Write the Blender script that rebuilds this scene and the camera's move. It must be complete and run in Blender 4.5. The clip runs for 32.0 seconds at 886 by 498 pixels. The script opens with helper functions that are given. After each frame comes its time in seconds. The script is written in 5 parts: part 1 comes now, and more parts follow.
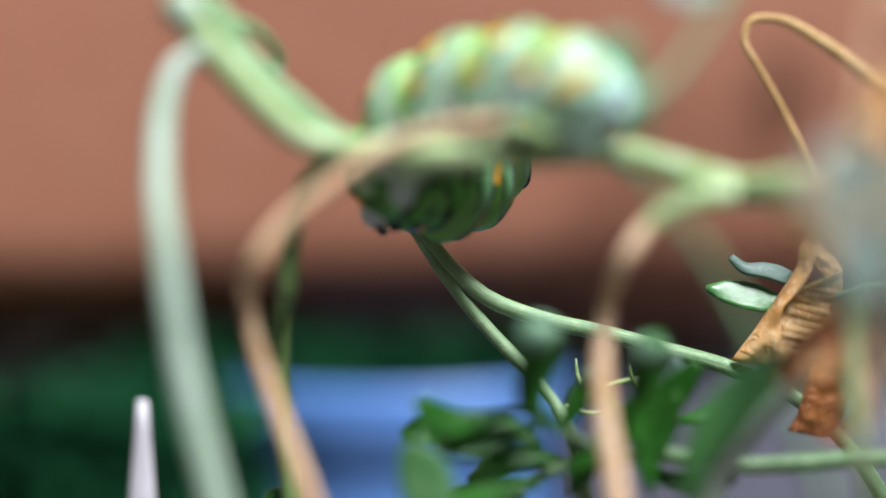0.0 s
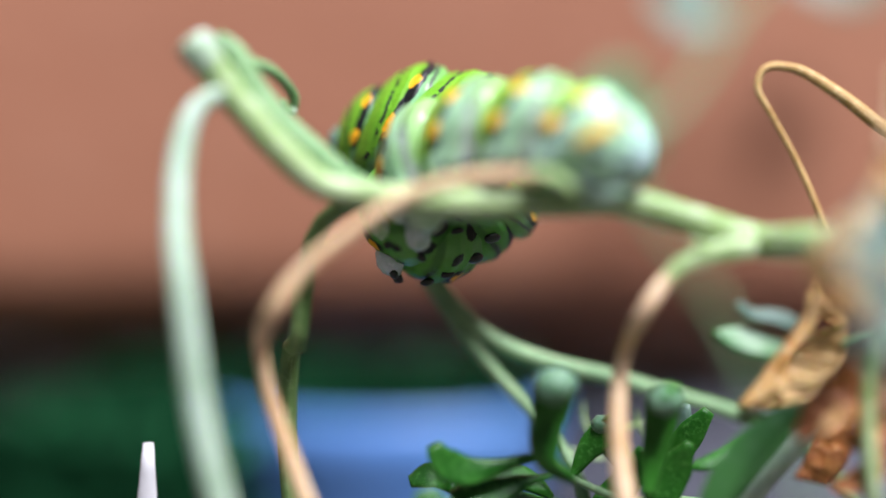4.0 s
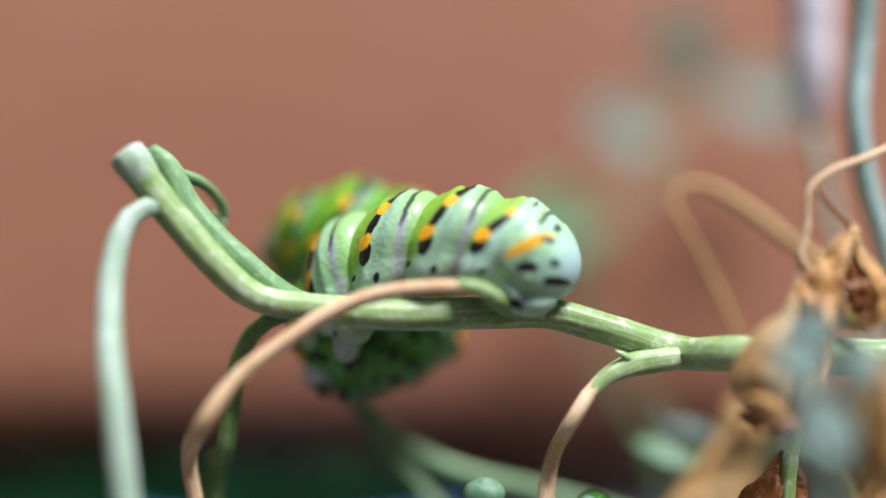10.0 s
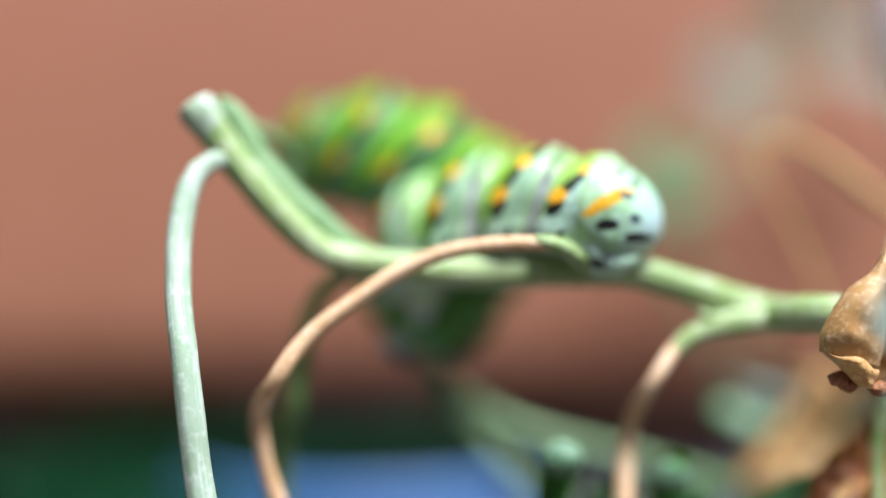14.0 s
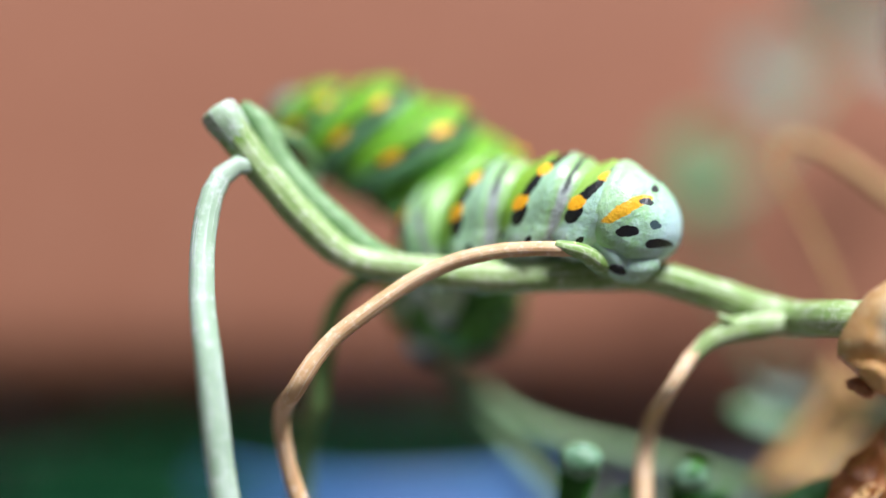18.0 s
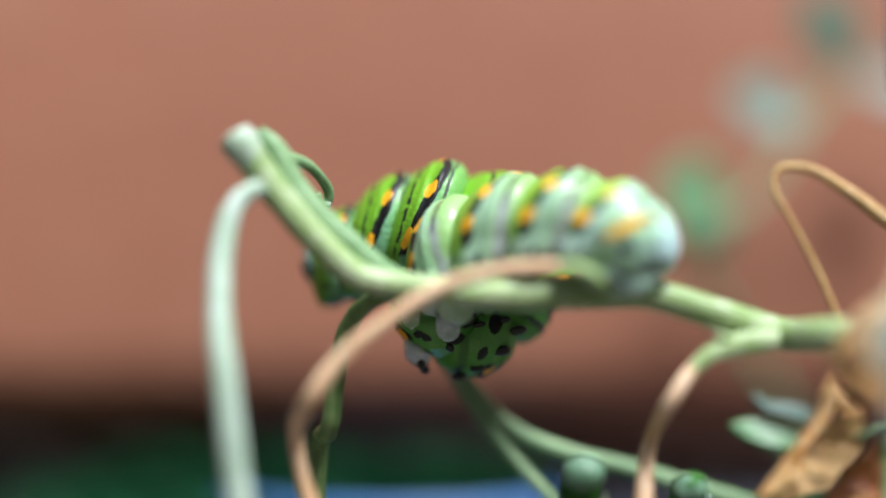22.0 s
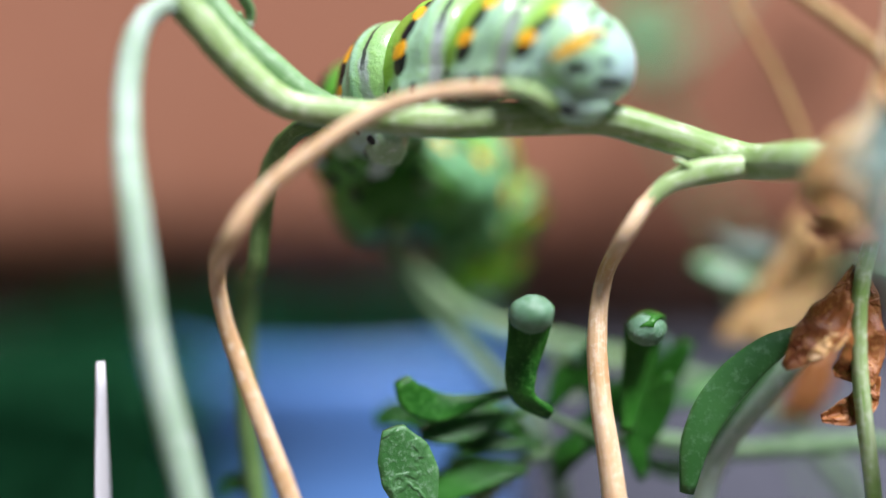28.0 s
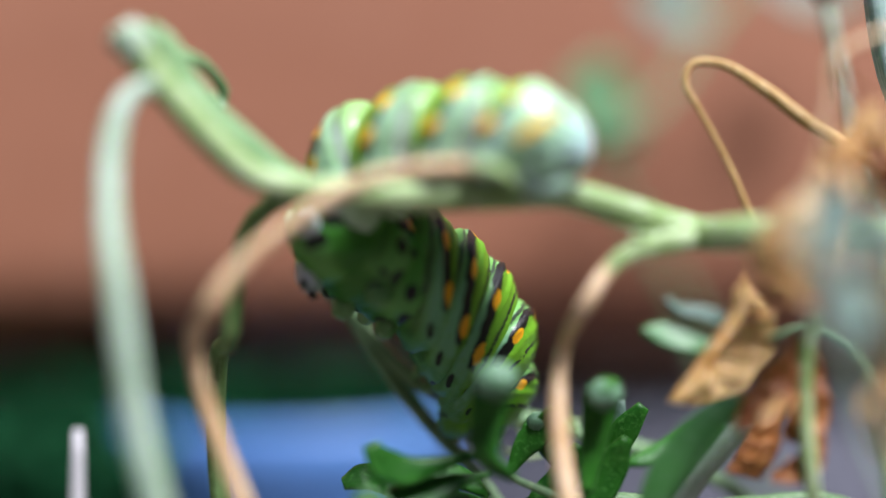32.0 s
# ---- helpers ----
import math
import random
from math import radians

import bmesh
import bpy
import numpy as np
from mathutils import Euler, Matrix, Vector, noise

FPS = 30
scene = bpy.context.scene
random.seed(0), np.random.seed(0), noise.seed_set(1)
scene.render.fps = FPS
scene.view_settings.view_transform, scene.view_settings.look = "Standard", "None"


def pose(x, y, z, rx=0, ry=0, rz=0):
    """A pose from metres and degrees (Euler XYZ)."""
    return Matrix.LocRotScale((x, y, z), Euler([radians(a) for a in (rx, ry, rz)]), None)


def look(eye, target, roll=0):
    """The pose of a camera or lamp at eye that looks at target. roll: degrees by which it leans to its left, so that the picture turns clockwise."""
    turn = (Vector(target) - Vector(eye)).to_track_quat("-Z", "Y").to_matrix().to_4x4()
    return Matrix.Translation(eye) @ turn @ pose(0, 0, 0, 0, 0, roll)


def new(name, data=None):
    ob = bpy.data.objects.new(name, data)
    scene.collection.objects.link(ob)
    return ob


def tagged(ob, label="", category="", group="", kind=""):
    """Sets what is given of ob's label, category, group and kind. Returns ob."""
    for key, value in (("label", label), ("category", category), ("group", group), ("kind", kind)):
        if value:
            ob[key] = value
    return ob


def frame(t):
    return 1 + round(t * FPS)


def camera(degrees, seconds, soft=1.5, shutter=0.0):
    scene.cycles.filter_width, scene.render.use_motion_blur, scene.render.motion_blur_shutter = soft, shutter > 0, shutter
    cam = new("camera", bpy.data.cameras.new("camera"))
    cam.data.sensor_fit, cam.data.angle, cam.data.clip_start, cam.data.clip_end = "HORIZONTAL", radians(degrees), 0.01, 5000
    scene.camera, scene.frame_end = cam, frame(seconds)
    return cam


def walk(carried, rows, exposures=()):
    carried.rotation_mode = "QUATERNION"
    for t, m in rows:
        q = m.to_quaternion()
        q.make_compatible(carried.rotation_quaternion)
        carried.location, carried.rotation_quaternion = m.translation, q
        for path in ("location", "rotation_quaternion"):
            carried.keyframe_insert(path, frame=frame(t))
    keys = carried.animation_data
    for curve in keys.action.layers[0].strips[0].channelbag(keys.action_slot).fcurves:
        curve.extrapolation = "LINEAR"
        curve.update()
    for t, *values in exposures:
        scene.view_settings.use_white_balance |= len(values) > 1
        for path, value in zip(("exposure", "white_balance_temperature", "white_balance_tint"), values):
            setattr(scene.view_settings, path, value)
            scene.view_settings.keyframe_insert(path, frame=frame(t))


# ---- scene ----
MM = 0.001

# the camera and its walk
cam = camera(32.0, 32.0)
walk(cam, [
    (0, pose(0.01135, -0.00213, -0.00353, 87.233, 1.187, 3.397)),
    (0.5, pose(0.01097, -0.00220, -0.00327, 87.118, 1.144, 3.762)),
    (1, pose(0.01047, -0.00252, -0.00277, 86.905, 0.937, 5.019)),
    (1.5, pose(0.01005, -0.00256, -0.00182, 86.703, 0.789, 4.597)),
    (2, pose(0.00955, -0.00284, -0.00091, 86.629, 0.663, 4.523)),
    (2.5, pose(0.00901, -0.00227, -0.00026, 86.666, 0.535, 3.363)),
    (4.5, pose(0.00488, -0.00110, 0.00072, 87.289, 0.135, 0.913)),
    (5, pose(0.00490, -0.00148, 0.00084, 88.008, 0.161, 0.595)),
    (5.5, pose(0.00467, -0.00144, 0.00098, 88.282, 0.269, -0.175)),
    (6, pose(0.00450, -0.00179, 0.00133, 88.453, 0.213, -0.285)),
    (6.5, pose(0.00410, -0.00224, 0.00187, 88.879, 0.014, 0.421)),
    (7, pose(0.00378, -0.00313, 0.00227, 89.338, -0.020, -1.699)),
    (7.5, pose(0.00317, -0.00320, 0.00205, 89.949, -0.099, -1.560)),
    (8, pose(0.00246, -0.00322, 0.00127, 90.762, 0.061, -3.649)),
    (8.5, pose(0.00202, -0.00300, 0.00060, 91.185, 0.057, -4.012)),
    (9, pose(0.00187, -0.00303, 0.00014, 91.487, 0.014, -3.894)),
    (9.5, pose(0.00187, -0.00278, -0.00014, 91.632, 0.064, -3.532)),
    (10, pose(0.00179, -0.00275, -0.00032, 91.536, 0.017, -3.276)),
    (10.5, pose(0.00165, -0.00217, -0.00036, 91.080, -0.012, -3.174)),
    (11, pose(0.00135, -0.00181, -0.00029, 90.590, -0.037, -3.412)),
    (11.5, pose(0.00080, -0.00065, -0.00024, 90.231, 0.013, -3.477)),
    (12, pose(0.00020, 0.00060, -0.00026, 89.888, -0.153, -2.183)),
    (12.5, pose(-0.00011, 0.00147, -0.00048, 89.820, -0.169, -1.557)),
    (13, pose(-0.00021, 0.00129, -0.00075, 90.011, -0.036, -1.428)),
    (13.5, pose(-0.00024, 0.00125, -0.00084, 90.196, -0.114, -1.507)),
    (15.5, pose(-0.00042, 0.00018, -0.00005, 89.828, -0.143, -1.980)),
    (16, pose(-0.00036, 0.00033, 0.00012, 89.829, -0.153, -2.146)),
    (16.5, pose(-0.00028, 0.00022, 0.00026, 89.868, -0.100, -2.356)),
    (17, pose(-0.00031, 0.00022, 0.00041, 89.753, -0.159, -2.687)),
    (17.5, pose(-0.00045, 0.00015, 0.00058, 89.650, -0.198, -1.858)),
    (18, pose(-0.00064, 0.00012, 0.00074, 89.542, -0.241, -0.997)),
    (18.5, pose(-0.00072, 0.00006, 0.00085, 89.461, -0.254, -0.318)),
    (19, pose(-0.00065, -0.00010, 0.00077, 89.553, -0.289, -0.305)),
    (19.5, pose(-0.00043, -0.00051, 0.00059, 89.709, -0.224, -1.296)),
    (20, pose(-0.00004, -0.00225, 0.00040, 90.024, -0.148, -0.441)),
    (20.5, pose(0.00048, -0.00376, 0.00032, 90.294, -0.197, -0.391)),
    (21, pose(0.00006, -0.00423, 0.00016, 90.443, -0.243, -0.288)),
    (21.5, pose(0.00015, -0.00459, -0.00017, 90.681, -0.303, -0.030)),
    (22, pose(0.00084, -0.00462, -0.00053, 90.908, -0.259, 0.046)),
    (22.5, pose(0.00113, -0.00455, -0.00074, 91.058, -0.245, 0.529)),
    (23, pose(0.00128, -0.00449, -0.00083, 91.116, -0.174, 0.064)),
    (23.5, pose(0.00084, -0.00448, -0.00085, 91.018, -0.316, 0.787)),
    (24, pose(0.00007, -0.00397, -0.00073, 90.759, -0.385, 0.516)),
    (24.5, pose(-0.00044, -0.00345, -0.00079, 90.382, -0.328, 0.617)),
    (26.5, pose(-0.00067, 0.00135, -0.00072, 88.752, 0.574, -1.108)),
    (27, pose(0.00004, 0.00302, -0.00125, 87.080, 0.289, -1.526)),
    (27.5, pose(0.00145, 0.00486, -0.00203, 85.780, 0.460, -0.953)),
    (28, pose(0.00289, 0.00558, -0.00278, 85.617, 0.405, -1.318)),
    (28.5, pose(0.00359, 0.00611, -0.00313, 86.273, 0.520, -0.855)),
    (29, pose(0.00356, 0.00620, -0.00321, 87.547, 0.477, -0.511)),
    (29.5, pose(0.00312, 0.00534, -0.00291, 87.796, 0.468, -0.512)),
    (30, pose(0.00253, 0.00365, -0.00227, 87.723, 0.446, -0.920)),
    (30.5, pose(0.00173, 0.00207, -0.00164, 87.595, 0.398, -3.150)),
    (31, pose(0.00094, 0.00141, -0.00122, 87.561, 0.353, -3.744)),
    (31.5, pose(0.00017, 0.00092, -0.00150, 87.787, 0.413, -4.316)),
    (32, pose(-0.00039, 0.00077, -0.00186, 87.901, 0.485, -4.143)),
], [(0, 0.62), (2.5, 0.66), (5, 0.83), (6, 0.85), (7.5, 0.68), (8.5, 0.45), (10, 0.43), (11.5, 0.63), (13, 0.71), (16, 0.78), (17, 0.75), (18, 0.62), (19, 0.63), (20.5, 0.60), (22, 0.58), (23.5, 0.78), (26.5, 0.38), (27.2, 0.45), (28, 0.66), (30, 0.74), (31, 0.74), (32, 0.6)])

# the lens: shallow focus, pulled between the near stem and the twigs behind it
focus = new("focus_mark")
cam.data.dof.use_dof = True
cam.data.dof.focus_object = focus
cam.data.dof.aperture_fstop = 3.6
cam.data.dof.aperture_blades = 0
FOCUS = [(0, 128), (2.5, 127), (4.5, 119), (6, 116), (7.5, 114.5), (9, 114), (11, 112.8), (12, 109.5), (12.5, 105), (13.5, 104.5), (15.5, 107.3), (19.2, 108.5),
         (20, 113), (20.6, 118.5), (22, 118.8), (24.5, 118.8), (26.5, 121), (27.1, 119), (27.7, 116), (28.2, 113.8), (28.5, 111.5), (28.8, 107.5),
         (29.4, 107), (30, 111.5), (30.5, 114.5), (31, 118.5), (32, 122.5)]

# daylight
SUN_EL, SUN_AZ = 62.0, 36.0
world = bpy.data.worlds.new("world")
scene.world = world
world.use_nodes = True
sky = world.node_tree.nodes.new("ShaderNodeTexSky")
sky.sky_type, sky.sun_disc = "NISHITA", False
sky.sun_elevation, sky.sun_rotation = radians(SUN_EL), radians(180 - SUN_AZ)
back = world.node_tree.nodes["Background"]
back.inputs["Strength"].default_value = 0.05
world.node_tree.links.new(sky.outputs["Color"], back.inputs["Color"])
sun = new("sun", bpy.data.lights.new("sun", "SUN"))
sun.data.energy, sun.data.angle, sun.data.color = 5.2, radians(22), (0.965, 0.975, 1.06)
sun.matrix_world = look((math.sin(radians(SUN_AZ)) * math.cos(radians(SUN_EL)), -math.cos(radians(SUN_AZ)) * math.cos(radians(SUN_EL)), math.sin(radians(SUN_EL))), (0, 0, 0))


# materials
class Nodes:
    """Small arithmetic on shader nodes."""

    def __init__(self, name):
        self.mat = bpy.data.materials.new(name)
        self.mat.use_nodes = True
        self.tree = self.mat.node_tree
        self.bsdf = self.tree.nodes["Principled BSDF"]

    def put(self, socket, value):
        if isinstance(value, bpy.types.NodeSocket):
            self.tree.links.new(value, socket)
        else:
            socket.default_value = value

    def math(self, op, a, b=0.0, c=0.0, clamp=False):
        n = self.tree.nodes.new("ShaderNodeMath")
        n.operation, n.use_clamp = op, clamp
        for socket, value in zip(n.inputs, (a, b, c)):
            self.put(socket, value)
        return n.outputs[0]

    def step(self, v, lo, hi):
        n = self.tree.nodes.new("ShaderNodeMapRange")
        n.interpolation_type = "SMOOTHSTEP"
        self.put(n.inputs["Value"], v)
        n.inputs["From Min"].default_value, n.inputs["From Max"].default_value = lo, hi
        return n.outputs["Result"]

    def mix(self, fac, a, b, kind="MIX"):
        n = self.tree.nodes.new("ShaderNodeMix")
        n.data_type, n.blend_type = "RGBA", kind
        self.put(n.inputs["Factor"], fac)
        self.put(n.inputs["A"], a if isinstance(a, bpy.types.NodeSocket) else (*a, 1))
        self.put(n.inputs["B"], b if isinstance(b, bpy.types.NodeSocket) else (*b, 1))
        return n.outputs["Result"]

    def coords(self, scale=(1, 1, 1)):
        tc = self.tree.nodes.new("ShaderNodeTexCoord")
        mp = self.tree.nodes.new("ShaderNodeMapping")
        mp.inputs["Scale"].default_value = scale
        self.tree.links.new(tc.outputs["Object"], mp.inputs["Vector"])
        return mp.outputs["Vector"]

    def streaks(self, around, along):
        tc = self.tree.nodes.new("ShaderNodeTexCoord")
        mp = self.tree.nodes.new("ShaderNodeMapping")
        mp.inputs["Scale"].default_value = (around, along, 1)
        self.tree.links.new(tc.outputs["UV"], mp.inputs["Vector"])
        return mp.outputs["Vector"]

    def noise(self, vec, scale, detail=4, rough=0.55):
        n = self.tree.nodes.new("ShaderNodeTexNoise")
        n.inputs["Scale"].default_value, n.inputs["Detail"].default_value, n.inputs["Roughness"].default_value = scale, detail, rough
        self.tree.links.new(vec, n.inputs["Vector"])
        return n.outputs["Fac"]

    def body_coords(self, slant=0.0):
        """Millimetres along a segment, angle from the back's middle, two noises and a wobble."""
        tc = self.tree.nodes.new("ShaderNodeTexCoord")
        scl = self.tree.nodes.new("ShaderNodeVectorMath")
        scl.operation = "SCALE"
        scl.inputs["Scale"].default_value = 1000.0
        self.tree.links.new(tc.outputs["Object"], scl.inputs[0])
        v = scl.outputs[0]
        sep = self.tree.nodes.new("ShaderNodeSeparateXYZ")
        self.tree.links.new(v, sep.inputs[0])
        wob = self.math("SUBTRACT", self.noise(v, 0.9, 4, 0.6), 0.5)
        wob2 = self.math("SUBTRACT", self.noise(v, 1.3, 4, 0.6), 0.5)
        y = self.math("ADD", sep.outputs["Y"], self.math("MULTIPLY", wob, 0.6))
        y = self.math("ADD", y, self.math("MULTIPLY", sep.outputs["Z"], slant))
        ang = self.math("ADD", self.math("ARCTAN2", self.math("ABSOLUTE", sep.outputs["X"]), sep.outputs["Z"]), self.math("MULTIPLY", wob2, 0.16))
        return y, ang, self.noise(v, 2.2, 5, 0.6), self.noise(v, 7.0, 4, 0.6), wob

    def spot(self, y, ang, at, py, hu, hv, turn, r):
        """An ellipse on the skin: half-lengths in millimetres, turned by turn radians from round the body towards the tail."""
        dy = self.math("SUBTRACT", y, py)
        ds = self.math("MULTIPLY", self.math("SUBTRACT", ang, at), r)
        c, n = math.cos(turn), math.sin(turn)
        u = self.math("ADD", self.math("MULTIPLY", ds, c / hu), self.math("MULTIPLY", dy, n / hu))
        v = self.math("SUBTRACT", self.math("MULTIPLY", dy, c / hv), self.math("MULTIPLY", ds, n / hv))
        d = self.math("SQRT", self.math("ADD", self.math("MULTIPLY", u, u), self.math("MULTIPLY", v, v)))
        return self.step(d, 1.06, 0.92)

    def bump(self, height, strength, dist):
        n = self.tree.nodes.new("ShaderNodeBump")
        n.inputs["Strength"].default_value, n.inputs["Distance"].default_value = strength, dist
        self.tree.links.new(height, n.inputs["Height"])
        self.tree.links.new(n.outputs["Normal"], self.bsdf.inputs["Normal"])

    def glaze(self, weight):
        self.bsdf.inputs["Coat Weight"].default_value = weight
        self.bsdf.inputs["Coat Roughness"].default_value = 0.14

    def done(self, colour, rough, sss=0.0, radius=(0.5, 0.8, 0.3), spec=0.5, deep=0.0012):
        self.put(self.bsdf.inputs["Base Color"], colour if isinstance(colour, bpy.types.NodeSocket) else (*colour, 1))
        self.put(self.bsdf.inputs["Roughness"], rough)
        self.bsdf.inputs["Specular IOR Level"].default_value = spec
        if sss:
            self.bsdf.inputs["Subsurface Weight"].default_value = sss
            self.bsdf.inputs["Subsurface Radius"].default_value = radius
            self.bsdf.inputs["Subsurface Scale"].default_value = deep
        return self.mat


def organic(name, dark, mid, light, rough=0.5, big=160.0, fine=1400.0, bump=0.25, sss=0.15, stretch=(1, 1, 1), grain=0.0, veins=0.0, spec=0.5):
    """Plant tissue: three tones at two scales, fine relief."""
    s = Nodes(name)
    v = s.coords(stretch)
    a, b = s.noise(v, big, 3), s.noise(v, fine, 5, 0.65)
    c = s.mix(s.step(a, 0.35, 0.65), dark, mid)
    c = s.mix(s.math("MULTIPLY", s.step(b, 0.48, 0.72), 0.7), c, light)
    if grain:
        g = s.noise(s.streaks(grain, 0.12), 1.0, 5, 0.6)
        h = s.noise(s.streaks(grain * 0.35, 0.35), 1.0, 3, 0.6)
        c = s.mix(s.math("MULTIPLY", s.step(g, 0.5, 0.72), 0.75), c, light)
        c = s.mix(s.math("MULTIPLY", s.step(h, 0.55, 0.35), 0.55), c, dark)
        b = s.math("ADD", s.math("MULTIPLY", b, 0.5), g)
    if veins:
        net = s.math("ABSOLUTE", s.math("SUBTRACT", s.noise(v, veins, 3, 0.5), 0.5))
        net = s.step(net, 0.035, 0.005)
        c = s.mix(s.math("MULTIPLY", net, 0.45), c, dark)
        b = s.math("ADD", b, s.math("MULTIPLY", net, 0.8))
    s.bump(b, bump, 0.0002)
    return s.done(c, s.math("ADD", rough - 0.1, s.math("MULTIPLY", b, 0.2)), sss, spec=spec)


STEM = organic("pale_green_stem", (0.17, 0.30, 0.06), (0.37, 0.50, 0.22), (0.74, 0.80, 0.64), 0.34, 130, 1500, 0.35, 0.15, grain=22.0)
STALK = organic("grey_green_stalk", (0.30, 0.43, 0.29), (0.47, 0.60, 0.47), (0.73, 0.81, 0.76), 0.38, 120, 1300, 0.3, 0.15, grain=22.0)
BLUESTALK = organic("blue_green_stalk", (0.26, 0.40, 0.35), (0.40, 0.55, 0.50), (0.58, 0.71, 0.68), 0.5, 120, 1300, 0.3, 0.1, grain=22.0)
DARKSTEM = organic("green_stem", (0.10, 0.20, 0.05), (0.17, 0.30, 0.09), (0.28, 0.42, 0.16), 0.5, 150, 1500, 0.3, 0.1, grain=22.0)
TWIG = organic("grey_green_twig", (0.14, 0.26, 0.12), (0.22, 0.36, 0.18), (0.36, 0.48, 0.26), 0.5, 150, 1500, 0.3, 0.1, grain=22.0)
STRAW = organic("straw_tendril", (0.60, 0.35, 0.16), (0.81, 0.57, 0.35), (0.92, 0.78, 0.60), 0.55, 170, 1700, 0.4, 0.12, grain=22.0)
OCHRE = organic("ochre_tendril", (0.42, 0.24, 0.07), (0.60, 0.38, 0.14), (0.74, 0.54, 0.30), 0.55, 170, 1700, 0.4, 0.08, grain=22.0)
LEAF = organic("blue_green_leaf", (0.012, 0.085, 0.008), (0.030, 0.155, 0.016), (0.085, 0.27, 0.05), 0.34, 260, 2600, 0.35, 0.08, spec=0.28)
ROUNDLEAF = organic("veined_green_leaf", (0.035, 0.13, 0.03), (0.07, 0.20, 0.06), (0.22, 0.36, 0.22), 0.35, 260, 2600, 0.5, 0.1, veins=260.0)
SPRIGLEAF = organic("soft_grey_green_leaf", (0.05, 0.12, 0.075), (0.07, 0.155, 0.10), (0.11, 0.20, 0.14), 0.5, 60, 900, 0.2, 0.1)
NEARLEAF = organic("pale_near_leaf", (0.15, 0.23, 0.19), (0.22, 0.31, 0.265), (0.34, 0.43, 0.39), 0.5, 100, 1500, 0.3, 0.1)
SPRIGGREEN = organic("soft_green_leaf", (0.045, 0.14, 0.05), (0.075, 0.20, 0.08), (0.12, 0.27, 0.13), 0.5, 60, 900, 0.2, 0.1)
LEAFPALE = organic("grey_green_leaf", (0.07, 0.13, 0.10), (0.10, 0.175, 0.135), (0.17, 0.255, 0.21), 0.5, 200, 2200, 0.3, 0.1)
LEAFNEAR = organic("mid_green_leaf", (0.035, 0.14, 0.03), (0.065, 0.205, 0.055), (0.15, 0.31, 0.15), 0.36, 110, 1500, 0.15, 0.1)
SIDESTEM = organic("mint_green_stem", (0.13, 0.27, 0.10), (0.23, 0.40, 0.18), (0.42, 0.58, 0.36), 0.4, 150, 1500, 0.3, 0.1, grain=22.0)
LEAFTIP = organic("frayed_pale_end", (0.34, 0.48, 0.30), (0.52, 0.63, 0.52), (0.78, 0.83, 0.84), 0.5, 200, 1600, 0.4, 0.1, grain=22.0)
PAPER = organic("dried_tan_husk", (0.50, 0.23, 0.06), (0.72, 0.44, 0.18), (0.87, 0.67, 0.41), 0.55, 140, 1600, 0.5, 0.2, veins=420.0)
PALEPAPER = organic("smooth_tan_husk", (0.46, 0.24, 0.08), (0.66, 0.43, 0.19), (0.82, 0.66, 0.42), 0.5, 120, 1800, 0.35, 0.25)
BROWN = organic("dried_brown_husk", (0.20, 0.06, 0.02), (0.36, 0.14, 0.05), (0.52, 0.28, 0.12), 0.55, 160, 1600, 0.6, 0.1)
RUSSET = organic("red_brown_husk", (0.19, 0.05, 0.012), (0.35, 0.12, 0.03), (0.56, 0.27, 0.09), 0.5, 180, 1800, 0.7, 0.1, veins=380.0)
POD = organic("grey_green_capsule", (0.07, 0.12, 0.10), (0.11, 0.17, 0.15), (0.20, 0.27, 0.26), 0.6, 300, 2200, 0.6, 0.05)
FROST = organic("frosted_leaf_tip", (0.08, 0.19, 0.09), (0.14, 0.27, 0.17), (0.27, 0.40, 0.32), 0.5, 260, 2000, 0.4, 0.1)
WHITE = organic("white_painted_wood", (0.74, 0.72, 0.74), (0.80, 0.78, 0.80), (0.86, 0.84, 0.88), 0.5, 90, 900, 0.2, 0.0)
LAVENDER = organic("lavender_stalk", (0.74, 0.68, 0.72), (0.80, 0.75, 0.79), (0.84, 0.80, 0.84), 0.6, 60, 500, 0.2, 0.0)
FLESH = organic("pale_flesh", (0.10, 0.26, 0.07), (0.17, 0.34, 0.12), (0.30, 0.46, 0.26), 0.4, 300, 2000, 0.3, 0.25)
HEADSKIN = organic("grey_green_head", (0.09, 0.18, 0.13), (0.16, 0.28, 0.22), (0.28, 0.40, 0.36), 0.3, 300, 2000, 0.3, 0.1)
PAD = organic("lilac_white_flesh", (0.40, 0.54, 0.46), (0.66, 0.73, 0.79), (0.82, 0.86, 0.95), 0.35, 300, 2000, 0.4, 0.2)
RUMPFOOT = organic("pale_blue_flesh", (0.36, 0.60, 0.38), (0.52, 0.74, 0.62), (0.74, 0.88, 0.90), 0.4, 300, 2000, 0.4, 0.25)
PALEFOOT = organic("whitish_green_flesh", (0.36, 0.54, 0.30), (0.54, 0.68, 0.52), (0.76, 0.84, 0.82), 0.3, 300, 2000, 0.4, 0.2)
BLACK = organic("black_skin", (0.006, 0.006, 0.006), (0.012, 0.011, 0.010), (0.03, 0.028, 0.026), 0.35, 400, 2500, 0.2, 0.0)

